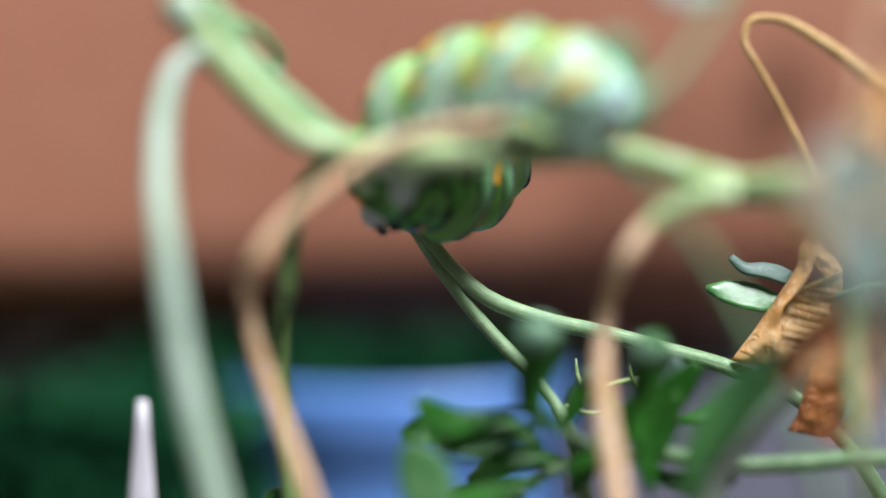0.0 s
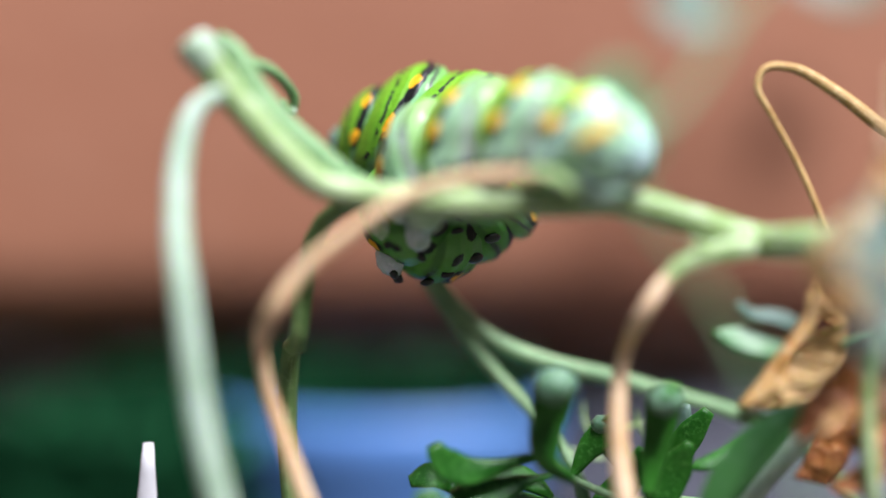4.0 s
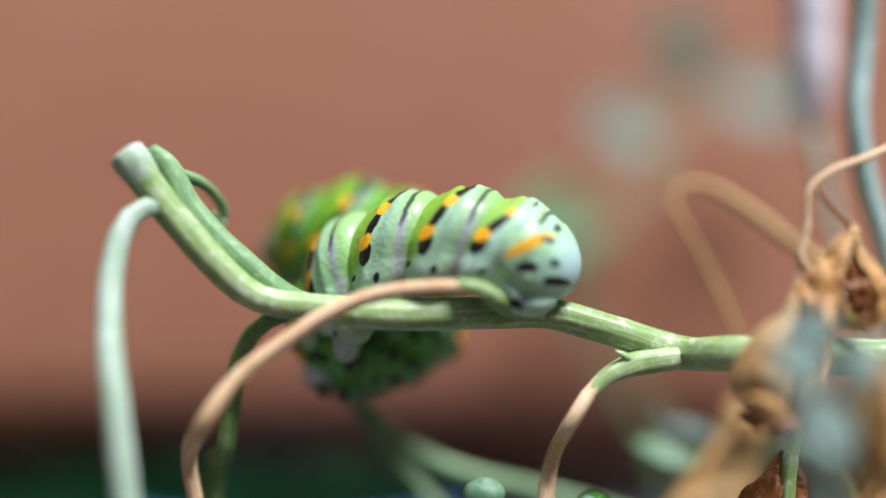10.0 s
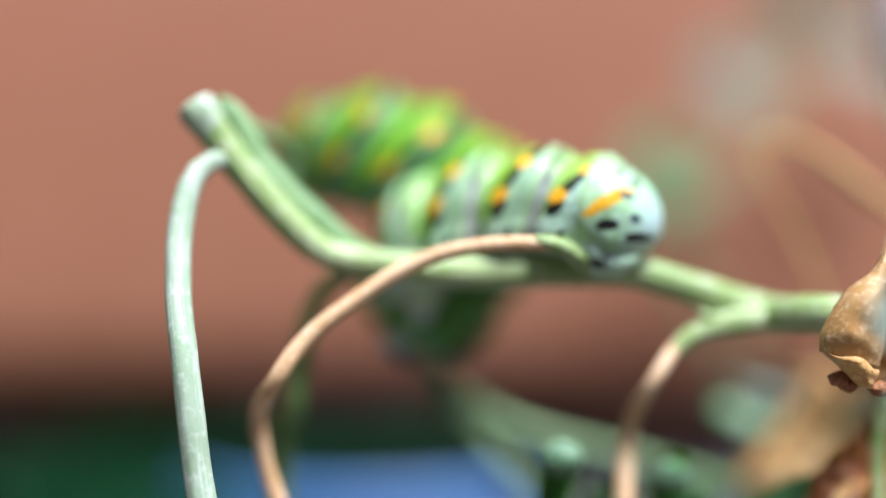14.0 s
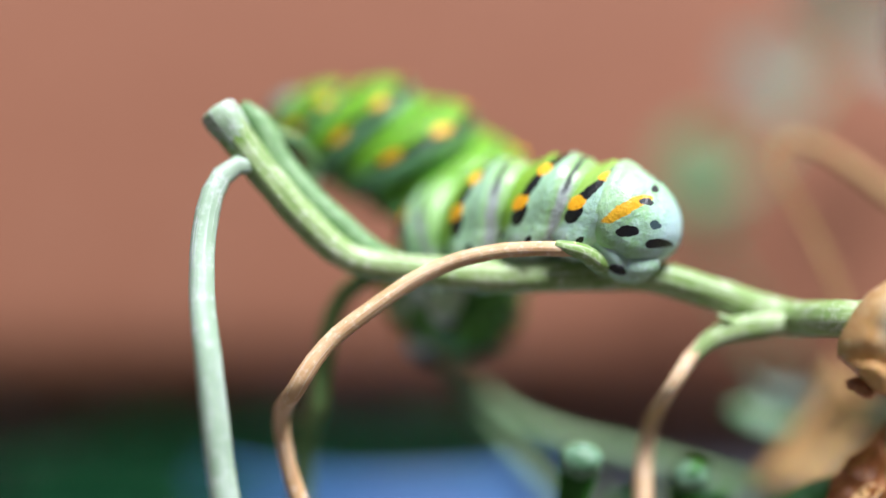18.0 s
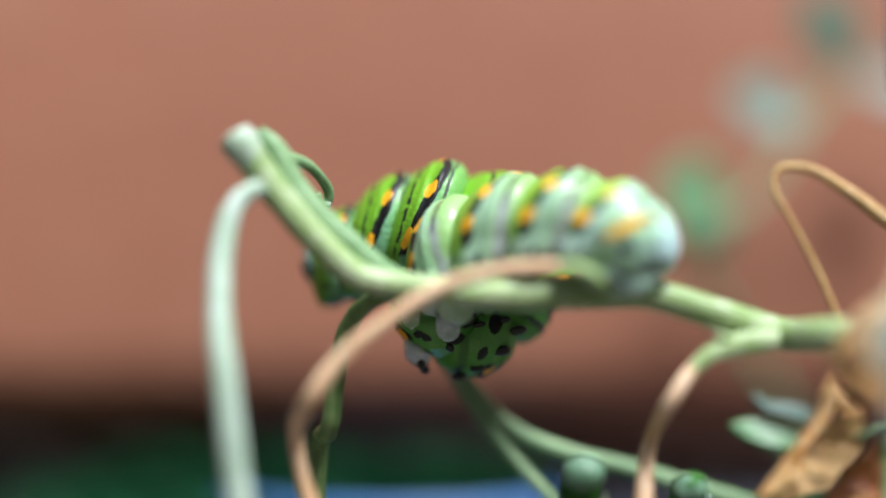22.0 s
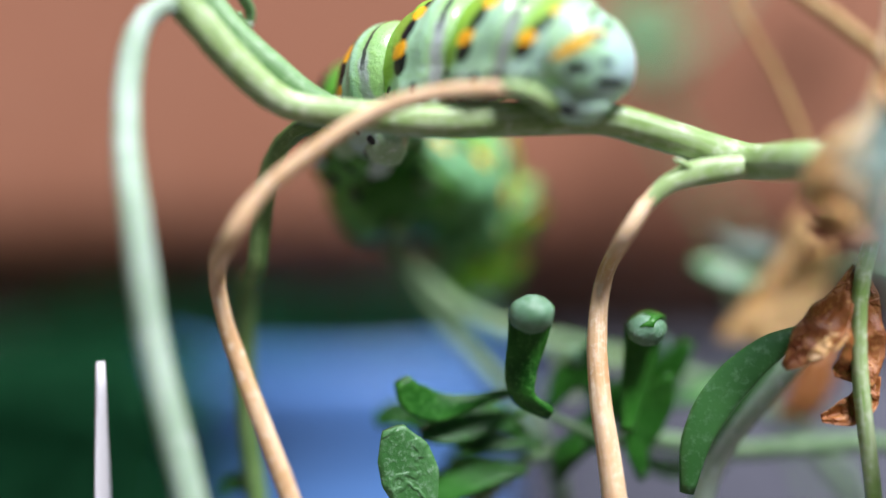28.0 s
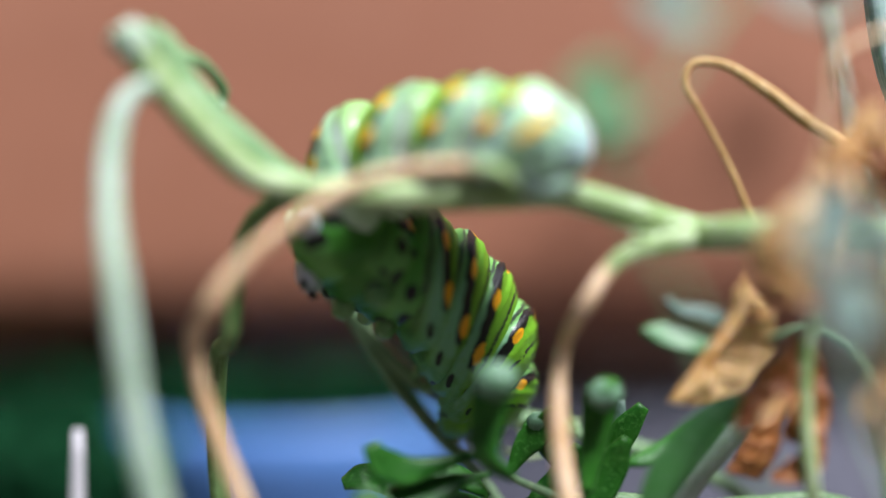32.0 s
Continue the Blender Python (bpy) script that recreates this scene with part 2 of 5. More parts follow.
clay = Nodes("terracotta")
v = clay.coords()
a, b = clay.noise(v, 7, 4), clay.noise(v, 90, 6, 0.65)
c = clay.mix(clay.step(a, 0.3, 0.7), (0.34, 0.135, 0.073), (0.41, 0.171, 0.095))
c = clay.mix(clay.math("MULTIPLY", clay.step(b, 0.5, 0.8), 0.4), c, (0.46, 0.25, 0.165))
clay.bump(b, 0.3, 0.002)
CLAY = clay.done(c, 0.75)

paving = Nodes("paving")
v = paving.coords()
a, b = paving.noise(v, 5, 4), paving.noise(v, 70, 6, 0.7)
c = paving.mix(paving.step(a, 0.3, 0.7), (0.07, 0.07, 0.09), (0.11, 0.11, 0.14))
c = paving.mix(paving.math("MULTIPLY", paving.step(b, 0.5, 0.75), 0.5), c, (0.05, 0.05, 0.06))
paving.bump(b, 0.5, 0.003)
PAVING = paving.done(c, 0.85)

earth = Nodes("trodden_earth")
v = earth.coords()
a, b = earth.noise(v, 5, 4), earth.noise(v, 70, 6, 0.7)
c = earth.mix(earth.step(a, 0.3, 0.7), (0.062, 0.050, 0.046), (0.095, 0.078, 0.072))
c = earth.mix(earth.math("MULTIPLY", earth.step(b, 0.5, 0.75), 0.5), c, (0.04, 0.033, 0.030))
earth.bump(b, 0.6, 0.003)
EARTH = earth.done(c, 0.9)

soil = Nodes("soil")
v = soil.coords()
b = soil.noise(v, 60, 7, 0.7)
soil.bump(b, 0.9, 0.01)
SOIL = soil.done(soil.mix(b, (0.02, 0.014, 0.010), (0.09, 0.06, 0.04)), 0.95)

plastic = Nodes("blue_plastic")
v = plastic.coords()
a, b = plastic.noise(v, 12, 4), plastic.noise(v, 200, 4)
c = plastic.mix(plastic.step(a, 0.3, 0.7), (0.11, 0.26, 0.62), (0.18, 0.38, 0.76))
plastic.bump(b, 0.1, 0.001)
BLUE = plastic.done(c, 0.4)

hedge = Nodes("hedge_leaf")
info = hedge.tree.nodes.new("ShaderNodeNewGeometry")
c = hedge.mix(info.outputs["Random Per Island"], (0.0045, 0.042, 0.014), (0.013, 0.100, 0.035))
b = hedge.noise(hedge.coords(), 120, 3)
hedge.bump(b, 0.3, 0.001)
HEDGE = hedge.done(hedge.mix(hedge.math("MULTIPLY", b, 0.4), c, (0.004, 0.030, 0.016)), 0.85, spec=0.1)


def skin(name, tone, belly, seam, hind=True, dots=1.0, r=4.3, squeeze=1.0, slant=0.0, line=0.9, gloss=0.28):
    """A segment's skin: green towards the head, pale towards the tail, a slanting broken black band with orange spots, black dots low on the flank."""
    s = Nodes(name)
    y, ang, fine, grain, wob = s.body_coords(slant)
    green, pale, white = tone
    y = s.math("MULTIPLY", y, squeeze)
    lean = s.math("SUBTRACT", s.math("SUBTRACT", y, 0.6 if hind else 0.0), s.math("MULTIPLY", s.math("SUBTRACT", ang, 0.78), 1.5))
    col = s.mix(s.step(s.math("ADD", lean, s.math("MULTIPLY", wob, 1.2)), 0.5, -0.7), green, pale)
    col = s.mix(s.math("MULTIPLY", s.step(y, -0.9, -1.9), 0.6), col, green)
    col = s.mix(s.math("MULTIPLY", s.step(fine, 0.45, 0.75), 0.3), col, green)
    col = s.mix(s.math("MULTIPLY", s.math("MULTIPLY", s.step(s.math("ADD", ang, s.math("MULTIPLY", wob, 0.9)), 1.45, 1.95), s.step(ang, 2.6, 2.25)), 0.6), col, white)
    # belly tone darkened: the shade beneath the body is painted in
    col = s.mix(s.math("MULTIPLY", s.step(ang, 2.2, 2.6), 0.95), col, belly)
    # the fold between two segments: dark grey over the back, dull lilac down the flank
    near = s.math("ABSOLUTE", s.math("ADD", y, 2.05))
    fold = s.math("MULTIPLY", s.step(near, 0.62, 0.2), s.math("MULTIPLY", s.step(ang, 0.5, 0.9), s.step(ang, 2.4, 2.0)))
    col = s.mix(s.math("MULTIPLY", fold, 0.75), col, seam)
    groove = s.math("MULTIPLY", s.step(near, 0.27, 0.13), s.step(s.math("ADD", ang, s.math("MULTIPLY", wob, 0.5)), line + 0.25, line - 0.15))
    col = s.mix(s.math("MULTIPLY", groove, 0.9), col, (0.03, 0.034, 0.034))
    black, orange = (0.006, 0.006, 0.006), (0.88, 0.42, 0.012)
    turn = 0.335
    if hind:
        for at, py, hu, hv in ((0.80, 0.62, 1.2, 0.48), (1.29, 0.86, 0.80, 0.60), (0.14, -0.38, 1.1, 0.46)):
            col = s.mix(s.spot(y, ang, at, py, hu, hv, turn, r), col, black)
        spots = ((0.47, 0.20, 0.64, 0.54), (1.08, 1.08, 0.64, 0.62))
    else:
        second = s.step(s.math("ABSOLUTE", s.math("SUBTRACT", y, 1.72)), 0.24, 0.12)
        second = s.math("MULTIPLY", second, s.step(s.math("ADD", fine, s.math("MULTIPLY", wob, 0.6)), 0.36, 0.46))
        col = s.mix(s.math("MULTIPLY", second, s.step(ang, 1.5, 1.2)), col, (0.012, 0.016, 0.012))
        wide = s.math("SUBTRACT", 0.66, s.math("MULTIPLY", s.math("ABSOLUTE", s.math("SUBTRACT", ang, 0.6)), 0.22))
        band = s.step(s.math("SUBTRACT", s.math("ABSOLUTE", s.math("ADD", lean, 0.15)), wide), 0.06, -0.05)
        band = s.math("MULTIPLY", band, s.step(ang, 1.42, 1.32))
        col = s.mix(band, col, black)
        spots = ((0.42, -0.28, 0.66, 0.54), (1.12, 0.72, 0.66, 0.58))
    for at, py, hu, hv in spots:
        col = s.mix(s.spot(y, ang, at, py, hu, hv, turn, r), col, orange)
    for at, py, size in ((1.70, -0.5, 0.30), (1.64, 1.9, 0.22), (2.25, 0.75, 0.40), (2.62, -0.4, 0.42)):
        col = s.mix(s.spot(y, ang, at, py, size * dots * 1.2, size * dots * 0.9, 0.4, r), col, (0.010, 0.010, 0.010))
    s.bump(s.math("ADD", fine, s.math("MULTIPLY", grain, 0.12)), 0.35, 0.0004)
    s.glaze(gloss)
    return s.done(col, s.math("ADD", 0.34, s.math("MULTIPLY", grain, 0.2)), 0.15, spec=0.35, deep=0.0003)


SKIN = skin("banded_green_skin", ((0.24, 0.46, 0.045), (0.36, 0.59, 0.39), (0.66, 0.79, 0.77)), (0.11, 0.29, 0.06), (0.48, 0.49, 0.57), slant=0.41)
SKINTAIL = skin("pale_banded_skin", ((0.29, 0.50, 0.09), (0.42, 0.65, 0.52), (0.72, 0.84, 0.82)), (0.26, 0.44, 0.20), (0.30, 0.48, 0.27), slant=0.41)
# middle and front tones darkened for the shade under the hind half, flanks too
SKINMID = skin("shaded_green_skin", ((0.085, 0.32, 0.015), (0.10, 0.36, 0.06), (0.17, 0.42, 0.11)), (0.035, 0.18, 0.012), (0.05, 0.17, 0.03), False, 1.9, 4.4, 1.1, 0.0, 1.2, 0.12)
SKINFRONT = skin("green_skin_shaded_below", ((0.155, 0.40, 0.018), (0.19, 0.44, 0.24), (0.075, 0.26, 0.025)), (0.03, 0.16, 0.012), (0.04, 0.13, 0.02), False, 1.4, 4.6, 1.2, 0.6, 1.5, 0.15)

rump = Nodes("pale_blue_rump_skin")
y, ang, fine, grain, wob = rump.body_coords()
c = rump.mix(rump.step(wob, -0.12, 0.12), (0.33, 0.60, 0.29), (0.43, 0.69, 0.50))
c = rump.mix(rump.math("MULTIPLY", rump.step(fine, 0.5, 0.75), 0.45), c, (0.74, 0.88, 0.93))
c = rump.mix(rump.math("MULTIPLY", rump.step(y, -0.2, -2.2), 0.6), c, (0.58, 0.78, 0.90))
c = rump.mix(rump.math("MULTIPLY", rump.step(y, 0.6, 2.0), 0.5), c, (0.40, 0.62, 0.34))
for at, py, hu, hv, turn, tone in ((1.02, 1.25, 2.0, 0.42, 0.62, (0.84, 0.46, 0.03)), (1.45, 0.55, 0.80, 0.40, 1.05, (0.008, 0.008, 0.010)), (0.72, 0.35, 0.55, 0.24, 1.05, (0.03, 0.035, 0.035)),
                                   (1.04, -1.0, 0.42, 0.32, 1.05, (0.05, 0.09, 0.10)), (1.42, -1.9, 1.0, 0.46, 1.05, (0.010, 0.010, 0.012)), (0.25, 0.2, 0.5, 0.3, 0.0, (0.03, 0.035, 0.035))):
    c = rump.mix(rump.spot(y, ang, at, py, hu, hv, turn, 3.3), c, tone)
rump.bump(rump.math("ADD", fine, rump.math("MULTIPLY", grain, 0.08)), 0.3, 0.0005)
rump.glaze(0.3)
RUMP = rump.done(c, 0.38, 0.15, spec=0.4, deep=0.0003)


# shared makers
def part(name, bm, material, parent=None, label="", smooth=True):
    """Links a bmesh as one mesh object."""
    me = bpy.data.meshes.new(name)
    bm.to_mesh(me)
    bm.free()
    me.materials.append(material)
    if smooth:
        me.shade_smooth()
    ob = new(name, me)
    if parent is not None:
        ob.parent = parent
    return tagged(ob, label)


def glide(points, n):
    """n places along a smooth line through the points, evenly spaced; every number of a point is carried along."""
    p = np.array(points, float)
    chord = np.sqrt(np.linalg.norm(np.diff(p[:, :3], axis=0), axis=1)) + 1e-6
    at = np.concatenate([[0], np.cumsum(chord)])
    slope = np.gradient(p, at, axis=0)
    dense = []
    for i in range(len(p) - 1):
        h = chord[i]
        for u in np.linspace(0, 1, 16, endpoint=False):
            a, b = 2 * u ** 3 - 3 * u * u + 1, u ** 3 - 2 * u * u + u
            dense.append(a * p[i] + b * h * slope[i] + (1 - a) * p[i + 1] + (u ** 3 - u * u) * h * slope[i + 1])
    dense.append(p[-1])
    dense = np.array(dense)
    s = np.concatenate([[0], np.cumsum(np.linalg.norm(np.diff(dense[:, :3], axis=0), axis=1))])
    at = np.linspace(0, s[-1], n)
    return np.stack([np.interp(at, s, dense[:, k]) for k in range(dense.shape[1])], 1)


def tangents(p):
    t = np.gradient(p[:, :3], axis=0)
    return t / np.linalg.norm(t, axis=1)[:, None]


def tube(points, rings=60, sides=16, ribs=0, depth=0.0, flat=1.0, rough=0.03, seed=0):
    """A stem: a round, ribbed or flattened sweep along (x, y, z, radius) in millimetres, closed at both ends."""
    p = glide(points, rings)
    t = tangents(p)
    bm = bmesh.new()
    side = np.array([0.0, 1.0, 0.0])
    loops = []
    for i in range(rings):
        side = side - t[i] * (side @ t[i])
        side /= np.linalg.norm(side)
        other = np.cross(t[i], side)
        loop = []
        for k in range(sides):
            a = 2 * math.pi * k / sides
            r = p[i, 3] * (1 + depth * math.cos(ribs * a) + rough * noise.noise((p[i, 0] * 0.6 + seed, p[i, 2] * 0.6, a * 1.3)))
            q = p[i, :3] + side * math.cos(a) * r * flat + other * math.sin(a) * r
            loop.append(bm.verts.new(q * MM))
        loops.append(loop)
    uv = bm.loops.layers.uv.new("UVMap")
    far = np.concatenate([[0], np.cumsum(np.linalg.norm(np.diff(p[:, :3], axis=0), axis=1))]) + seed * 13.7
    for i, (a, b) in enumerate(zip(loops, loops[1:])):
        for k in range(sides):
            face = bm.faces.new((a[k], a[(k + 1) % sides], b[(k + 1) % sides], b[k]))
            for corner, u, w in zip(face.loops, (k, k + 1, k + 1, k), (i, i, i + 1, i + 1)):
                corner[uv].uv = (u / sides, far[w])
    for loop, i, sign in ((loops[0], 0, -1), (loops[-1], -1, 1)):
        tip = bm.verts.new((p[i, :3] + sign * t[i] * p[i, 3] * 0.35) * MM)
        for k in range(sides):
            bm.faces.new((loop[k], loop[(k + 1) % sides], tip))
    bmesh.ops.recalc_face_normals(bm, faces=bm.faces[:])
    return bm


def blade(points, widths, facing=(0, -1, 0.4), thick=0.35, cup=0.25, wave=0.0, n=22, across=8, seed=0):
    """A leaf or husk: a cupped sheet with thickness along the points, its half-widths given from base to tip, in millimetres."""
    p = glide(points, n)
    t = tangents(p)
    w = np.interp(np.linspace(0, 1, n), np.linspace(0, 1, len(widths)), widths)
    bm = bmesh.new()
    face = np.array(facing, float)
    rows = []
    for i in range(n):
        up = face - t[i] * (face @ t[i])
        up /= np.linalg.norm(up)
        side = np.cross(t[i], up)
        both = []
        for top in (1, -1):
            row = []
            for k in range(across + 1):
                u = 2 * k / across - 1
                lift = cup * w[i] * (u * u - 0.4)
                if wave:
                    lift += wave * w[i] * noise.noise((i * 0.28 + seed * 7.1, u * 1.6, seed * 3.3))
                edge = thick * (1 - 0.75 * u * u) * 0.5 * min(1.0, w[i] * 2)
                row.append(bm.verts.new((p[i, :3] + side * u * w[i] + up * (lift + top * edge)) * MM))
            both.append(row)
        rows.append(both)
    for (ta, ba), (tb, bb) in zip(rows, rows[1:]):
        for k in range(across):
            bm.faces.new((ta[k], ta[k + 1], tb[k + 1], tb[k]))
            bm.faces.new((ba[k + 1], ba[k], bb[k], bb[k + 1]))
        bm.faces.new((ta[0], tb[0], bb[0], ba[0]))
        bm.faces.new((tb[across], ta[across], ba[across], bb[across]))
    for (top, low) in (rows[0], rows[-1]):
        for k in range(across):
            bm.faces.new((top[k], low[k], low[k + 1], top[k + 1]))
    bmesh.ops.recalc_face_normals(bm, faces=bm.faces[:])
    return bm


def sheet(left, right, bulge, thick=0.16, wave=0.3, n=26, across=14, seed=0, ripple=0.0, face=(0, -1, 0)):
    """A papery sheet between two edges, in millimetres, swelling towards face by bulge along its length, crumpled and rippled."""
    p, q = glide(left, n), glide(right, n)
    swell = np.interp(np.linspace(0, 1, n), np.linspace(0, 1, len(bulge)), bulge)
    out = np.array(face, float)
    bm = bmesh.new()
    sides = []
    for lift in (0.5, -0.5):
        rows = []
        for i in range(n):
            row = []
            for k in range(across + 1):
                u = k / across
                h = swell[i] * (4 * u * (1 - u)) ** 0.6 + lift * thick
                h += wave * noise.noise((i * 0.22 + seed * 5.7, u * 3.0, seed * 2.3)) + ripple * math.sin(i * 2.1 + 3 * u) * 4 * u * (1 - u)
                row.append(bm.verts.new((p[i] + (q[i] - p[i]) * u + out * h) * MM))
            rows.append(row)
        sides.append(rows)
        for a, b in zip(rows, rows[1:]):
            for k in range(across):
                bm.faces.new((a[k], a[k + 1], b[k + 1], b[k]))
    a, b = sides
    rim = [(i, 0) for i in range(n)] + [(n - 1, k) for k in range(1, across + 1)] + [(i, across) for i in range(n - 2, -1, -1)] + [(0, k) for k in range(across - 1, 0, -1)]
    for (i, k), (j, m) in zip(rim, rim[1:] + rim[:1]):
        bm.faces.new((a[i][k], a[j][m], b[j][m], b[i][k]))
    bmesh.ops.recalc_face_normals(bm, faces=bm.faces[:])
    return bm


def ball(r, squash=(1, 1, 1), at=(0, 0, 0), lumps=0.0, cuts=3):
    bm = bmesh.new()
    bmesh.ops.create_icosphere(bm, subdivisions=cuts, radius=1.0)
    for v in bm.verts:
        k = 1 + lumps * noise.noise(v.co * 2.2 + Vector(at))
        v.co = Vector([(at[j] + v.co[j] * r * k * squash[j]) * MM for j in range(3)])
    return bm


def root(name, at, label, category, group="", kind=""):
    ob = new(name)
    ob.location = [c * MM for c in at]
    return tagged(ob, label, category, group, kind)


# the large structure
GROUND = -150.0
bm = bmesh.new()
bmesh.ops.create_grid(bm, x_segments=60, y_segments=60, size=1.0)
for q in bm.verts:
    s = 60 * (abs(q.co.x) ** 3 * (1 if q.co.x > 0 else -1)), 60 * (abs(q.co.y) ** 3 * (1 if q.co.y > 0 else -1))
    q.co = Vector((s[0], s[1], GROUND * MM + 0.004 * noise.noise((s[0] * 5, s[1] * 5, 0)) - 0.004))
tagged(part("ground", bm, EARTH), "dull grey-brown trodden earth in shade below the plants", "ground", kind="structure")


def trough():
    """A long rounded terracotta planter on two feet, with soil in it."""
    top = root("terracotta_planter", (0, 247, GROUND), "long rounded terracotta planter filled with soil, on two clay feet", "planter")
    outer = [(24, 147), (18.6, 144), (17, 138), (9.5, 100), (3.9, 60), (2.2, 45), (0.9, 30), (0.4, 20), (0.1, 10), (0, 0), (0.05, -9)]
    outer += [(24 - 23.9 * math.cos(a), -10.5 - 15.5 * math.sin(a)) for a in np.linspace(0.1, math.pi / 2, 14)]
    prof = [(192 + y, z) for y, z in outer]
    prof += [(494 - y, z) for y, z in reversed(prof)]
    inner = [(270, 145), (266, 120), (228, 120), (224, 145)]
    bm = bmesh.new()
    ends = []
    for x in np.linspace(-350, 350, 41):
        ends.append([bm.verts.new((x * MM, (y - 247) * MM, (z - GROUND) * MM)) for y, z in prof + inner])
    n = len(ends[0])
    for a, b in zip(ends, ends[1:]):
        for k in range(n):
            bm.faces.new((a[k], a[(k + 1) % n], b[(k + 1) % n], b[k]))
    bm.faces.new(ends[0])
    bm.faces.new(list(reversed(ends[-1])))
    bmesh.ops.recalc_face_normals(bm, faces=bm.faces[:])
    part("trough_body", bm, CLAY, top)
    for x in (-260, 260):
        bm = bmesh.new()
        bmesh.ops.create_cube(bm, size=1.0)
        for q in bm.verts:
            q.co = Vector((x * MM + q.co.x * 0.06, q.co.y * 0.05, (q.co.z + 0.5) * 0.1265))
        bmesh.ops.bevel(bm, geom=bm.edges[:], offset=0.005, segments=2, affect="EDGES")
        part("foot", bm, CLAY, top)
    bm = bmesh.new()
    bmesh.ops.create_grid(bm, x_segments=120, y_segments=10, size=0.5)
    for q in bm.verts:
        q.co = Vector((q.co.x * 0.69, q.co.y * 0.039, 0.273 + 0.003 * noise.noise(q.co * 60)))
    part("soil_fill", bm, SOIL, top, "dark crumbly potting soil")


trough()


def tub():
    """A narrow oval blue plastic pot with a rolled rim."""
    top = root("blue_plastic_pot", (-5.5, 186, GROUND), "bright blue oval plastic pot with a rolled rim, on the ground", "pot")
    for name, rows in (("pot_shell", ((13.5, 0), (14, 4), (15.6, 112), (16.2, 115), (15.6, 115), (14.9, 108), (13.2, 6))),
                       ("pot_rim", ((15.7, 114), (16.5, 113.4), (17.0, 114), (17.2, 119), (17.5, 120.5), (17.2, 121.8), (16.6, 122), (16.0, 121), (15.8, 118)))):
        bm = bmesh.new()
        rings = []
        for half, z in rows:
            ring = []
            for k in range(64):
                a = 2 * math.pi * k / 64
                c, s = math.cos(a), math.sin(a)
                ring.append(bm.verts.new((1.2 * half * MM * c, 0.8 * half * MM * s, z * MM)))
            rings.append(ring)
        for a, b in zip(rings, rings[1:] + ([rings[0]] if name == "pot_rim" else [])):
            for k in range(64):
                bm.faces.new((a[k], a[(k + 1) % 64], b[(k + 1) % 64], b[k]))
        if name == "pot_shell":
            bm.faces.new(rings[0])
            bm.faces.new(rings[-1])
        bmesh.ops.recalc_face_normals(bm, faces=bm.faces[:])
        part(name, bm, BLUE, top)


tub()


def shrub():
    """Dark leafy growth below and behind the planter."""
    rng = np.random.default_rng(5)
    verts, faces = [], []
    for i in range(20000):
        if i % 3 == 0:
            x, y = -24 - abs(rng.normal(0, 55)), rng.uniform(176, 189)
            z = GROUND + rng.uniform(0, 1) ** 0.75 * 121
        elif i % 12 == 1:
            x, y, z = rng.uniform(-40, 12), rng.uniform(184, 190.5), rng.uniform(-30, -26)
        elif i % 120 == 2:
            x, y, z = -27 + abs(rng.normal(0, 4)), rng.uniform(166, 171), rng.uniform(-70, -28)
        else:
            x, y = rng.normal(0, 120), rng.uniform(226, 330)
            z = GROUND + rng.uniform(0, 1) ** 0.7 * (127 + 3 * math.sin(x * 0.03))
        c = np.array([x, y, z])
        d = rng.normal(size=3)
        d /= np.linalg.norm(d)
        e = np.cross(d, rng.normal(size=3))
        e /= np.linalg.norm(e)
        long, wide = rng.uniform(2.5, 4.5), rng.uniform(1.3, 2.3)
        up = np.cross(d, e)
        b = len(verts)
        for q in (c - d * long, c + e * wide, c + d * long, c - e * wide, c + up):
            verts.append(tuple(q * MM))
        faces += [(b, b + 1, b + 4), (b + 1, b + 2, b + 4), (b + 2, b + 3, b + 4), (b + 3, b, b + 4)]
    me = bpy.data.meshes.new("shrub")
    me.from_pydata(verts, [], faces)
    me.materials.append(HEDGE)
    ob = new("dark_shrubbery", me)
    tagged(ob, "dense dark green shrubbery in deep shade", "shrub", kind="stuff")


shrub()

bm = bmesh.new()
bmesh.ops.create_cube(bm, size=1.0)
for q in bm.verts:
    q.co = Vector((0.095 + q.co.x * 0.16, 0.198 + q.co.y * 0.04, GROUND * MM + (q.co.z + 0.5) * 0.1225 - 0.004))
bmesh.ops.bevel(bm, geom=bm.edges[:], offset=0.004, segments=3, affect="EDGES")
tagged(part("garden_kerb", bm, PAVING), "low grey concrete kerb beside the shrubbery", "kerb", kind="structure")

# unseen screens added on four sides to cut low sky light and set the bounce
screen_mat = organic("grey_light_screen", (0.12, 0.11, 0.10), (0.17, 0.155, 0.14), (0.22, 0.20, 0.18), 0.8, 6, 60, 0.4, 0.0, (1, 1, 0.1))
for name, x, y, w, d in (("screen_south", 0, -0.9, 2.4, 0.04), ("screen_west", -1.22, 0.1, 0.04, 2.04), ("screen_north", 0, 1.14, 2.4, 0.04), ("screen_east", 1.22, 0.1, 0.04, 2.04)):
    bm = bmesh.new()
    bmesh.ops.create_cube(bm, size=1.0)
    for q in bm.verts:
        q.co = Vector((x + q.co.x * w, y + q.co.y * d, GROUND * MM + (q.co.z + 0.5) * 0.9 - 0.008))
    bmesh.ops.bevel(bm, geom=bm.edges[:], offset=0.006, segments=2, affect="EDGES")
    tagged(part(name, bm, screen_mat, smooth=False), "plain grey screen added unseen beside the yard to cut low sky light", "fence", kind="structure")

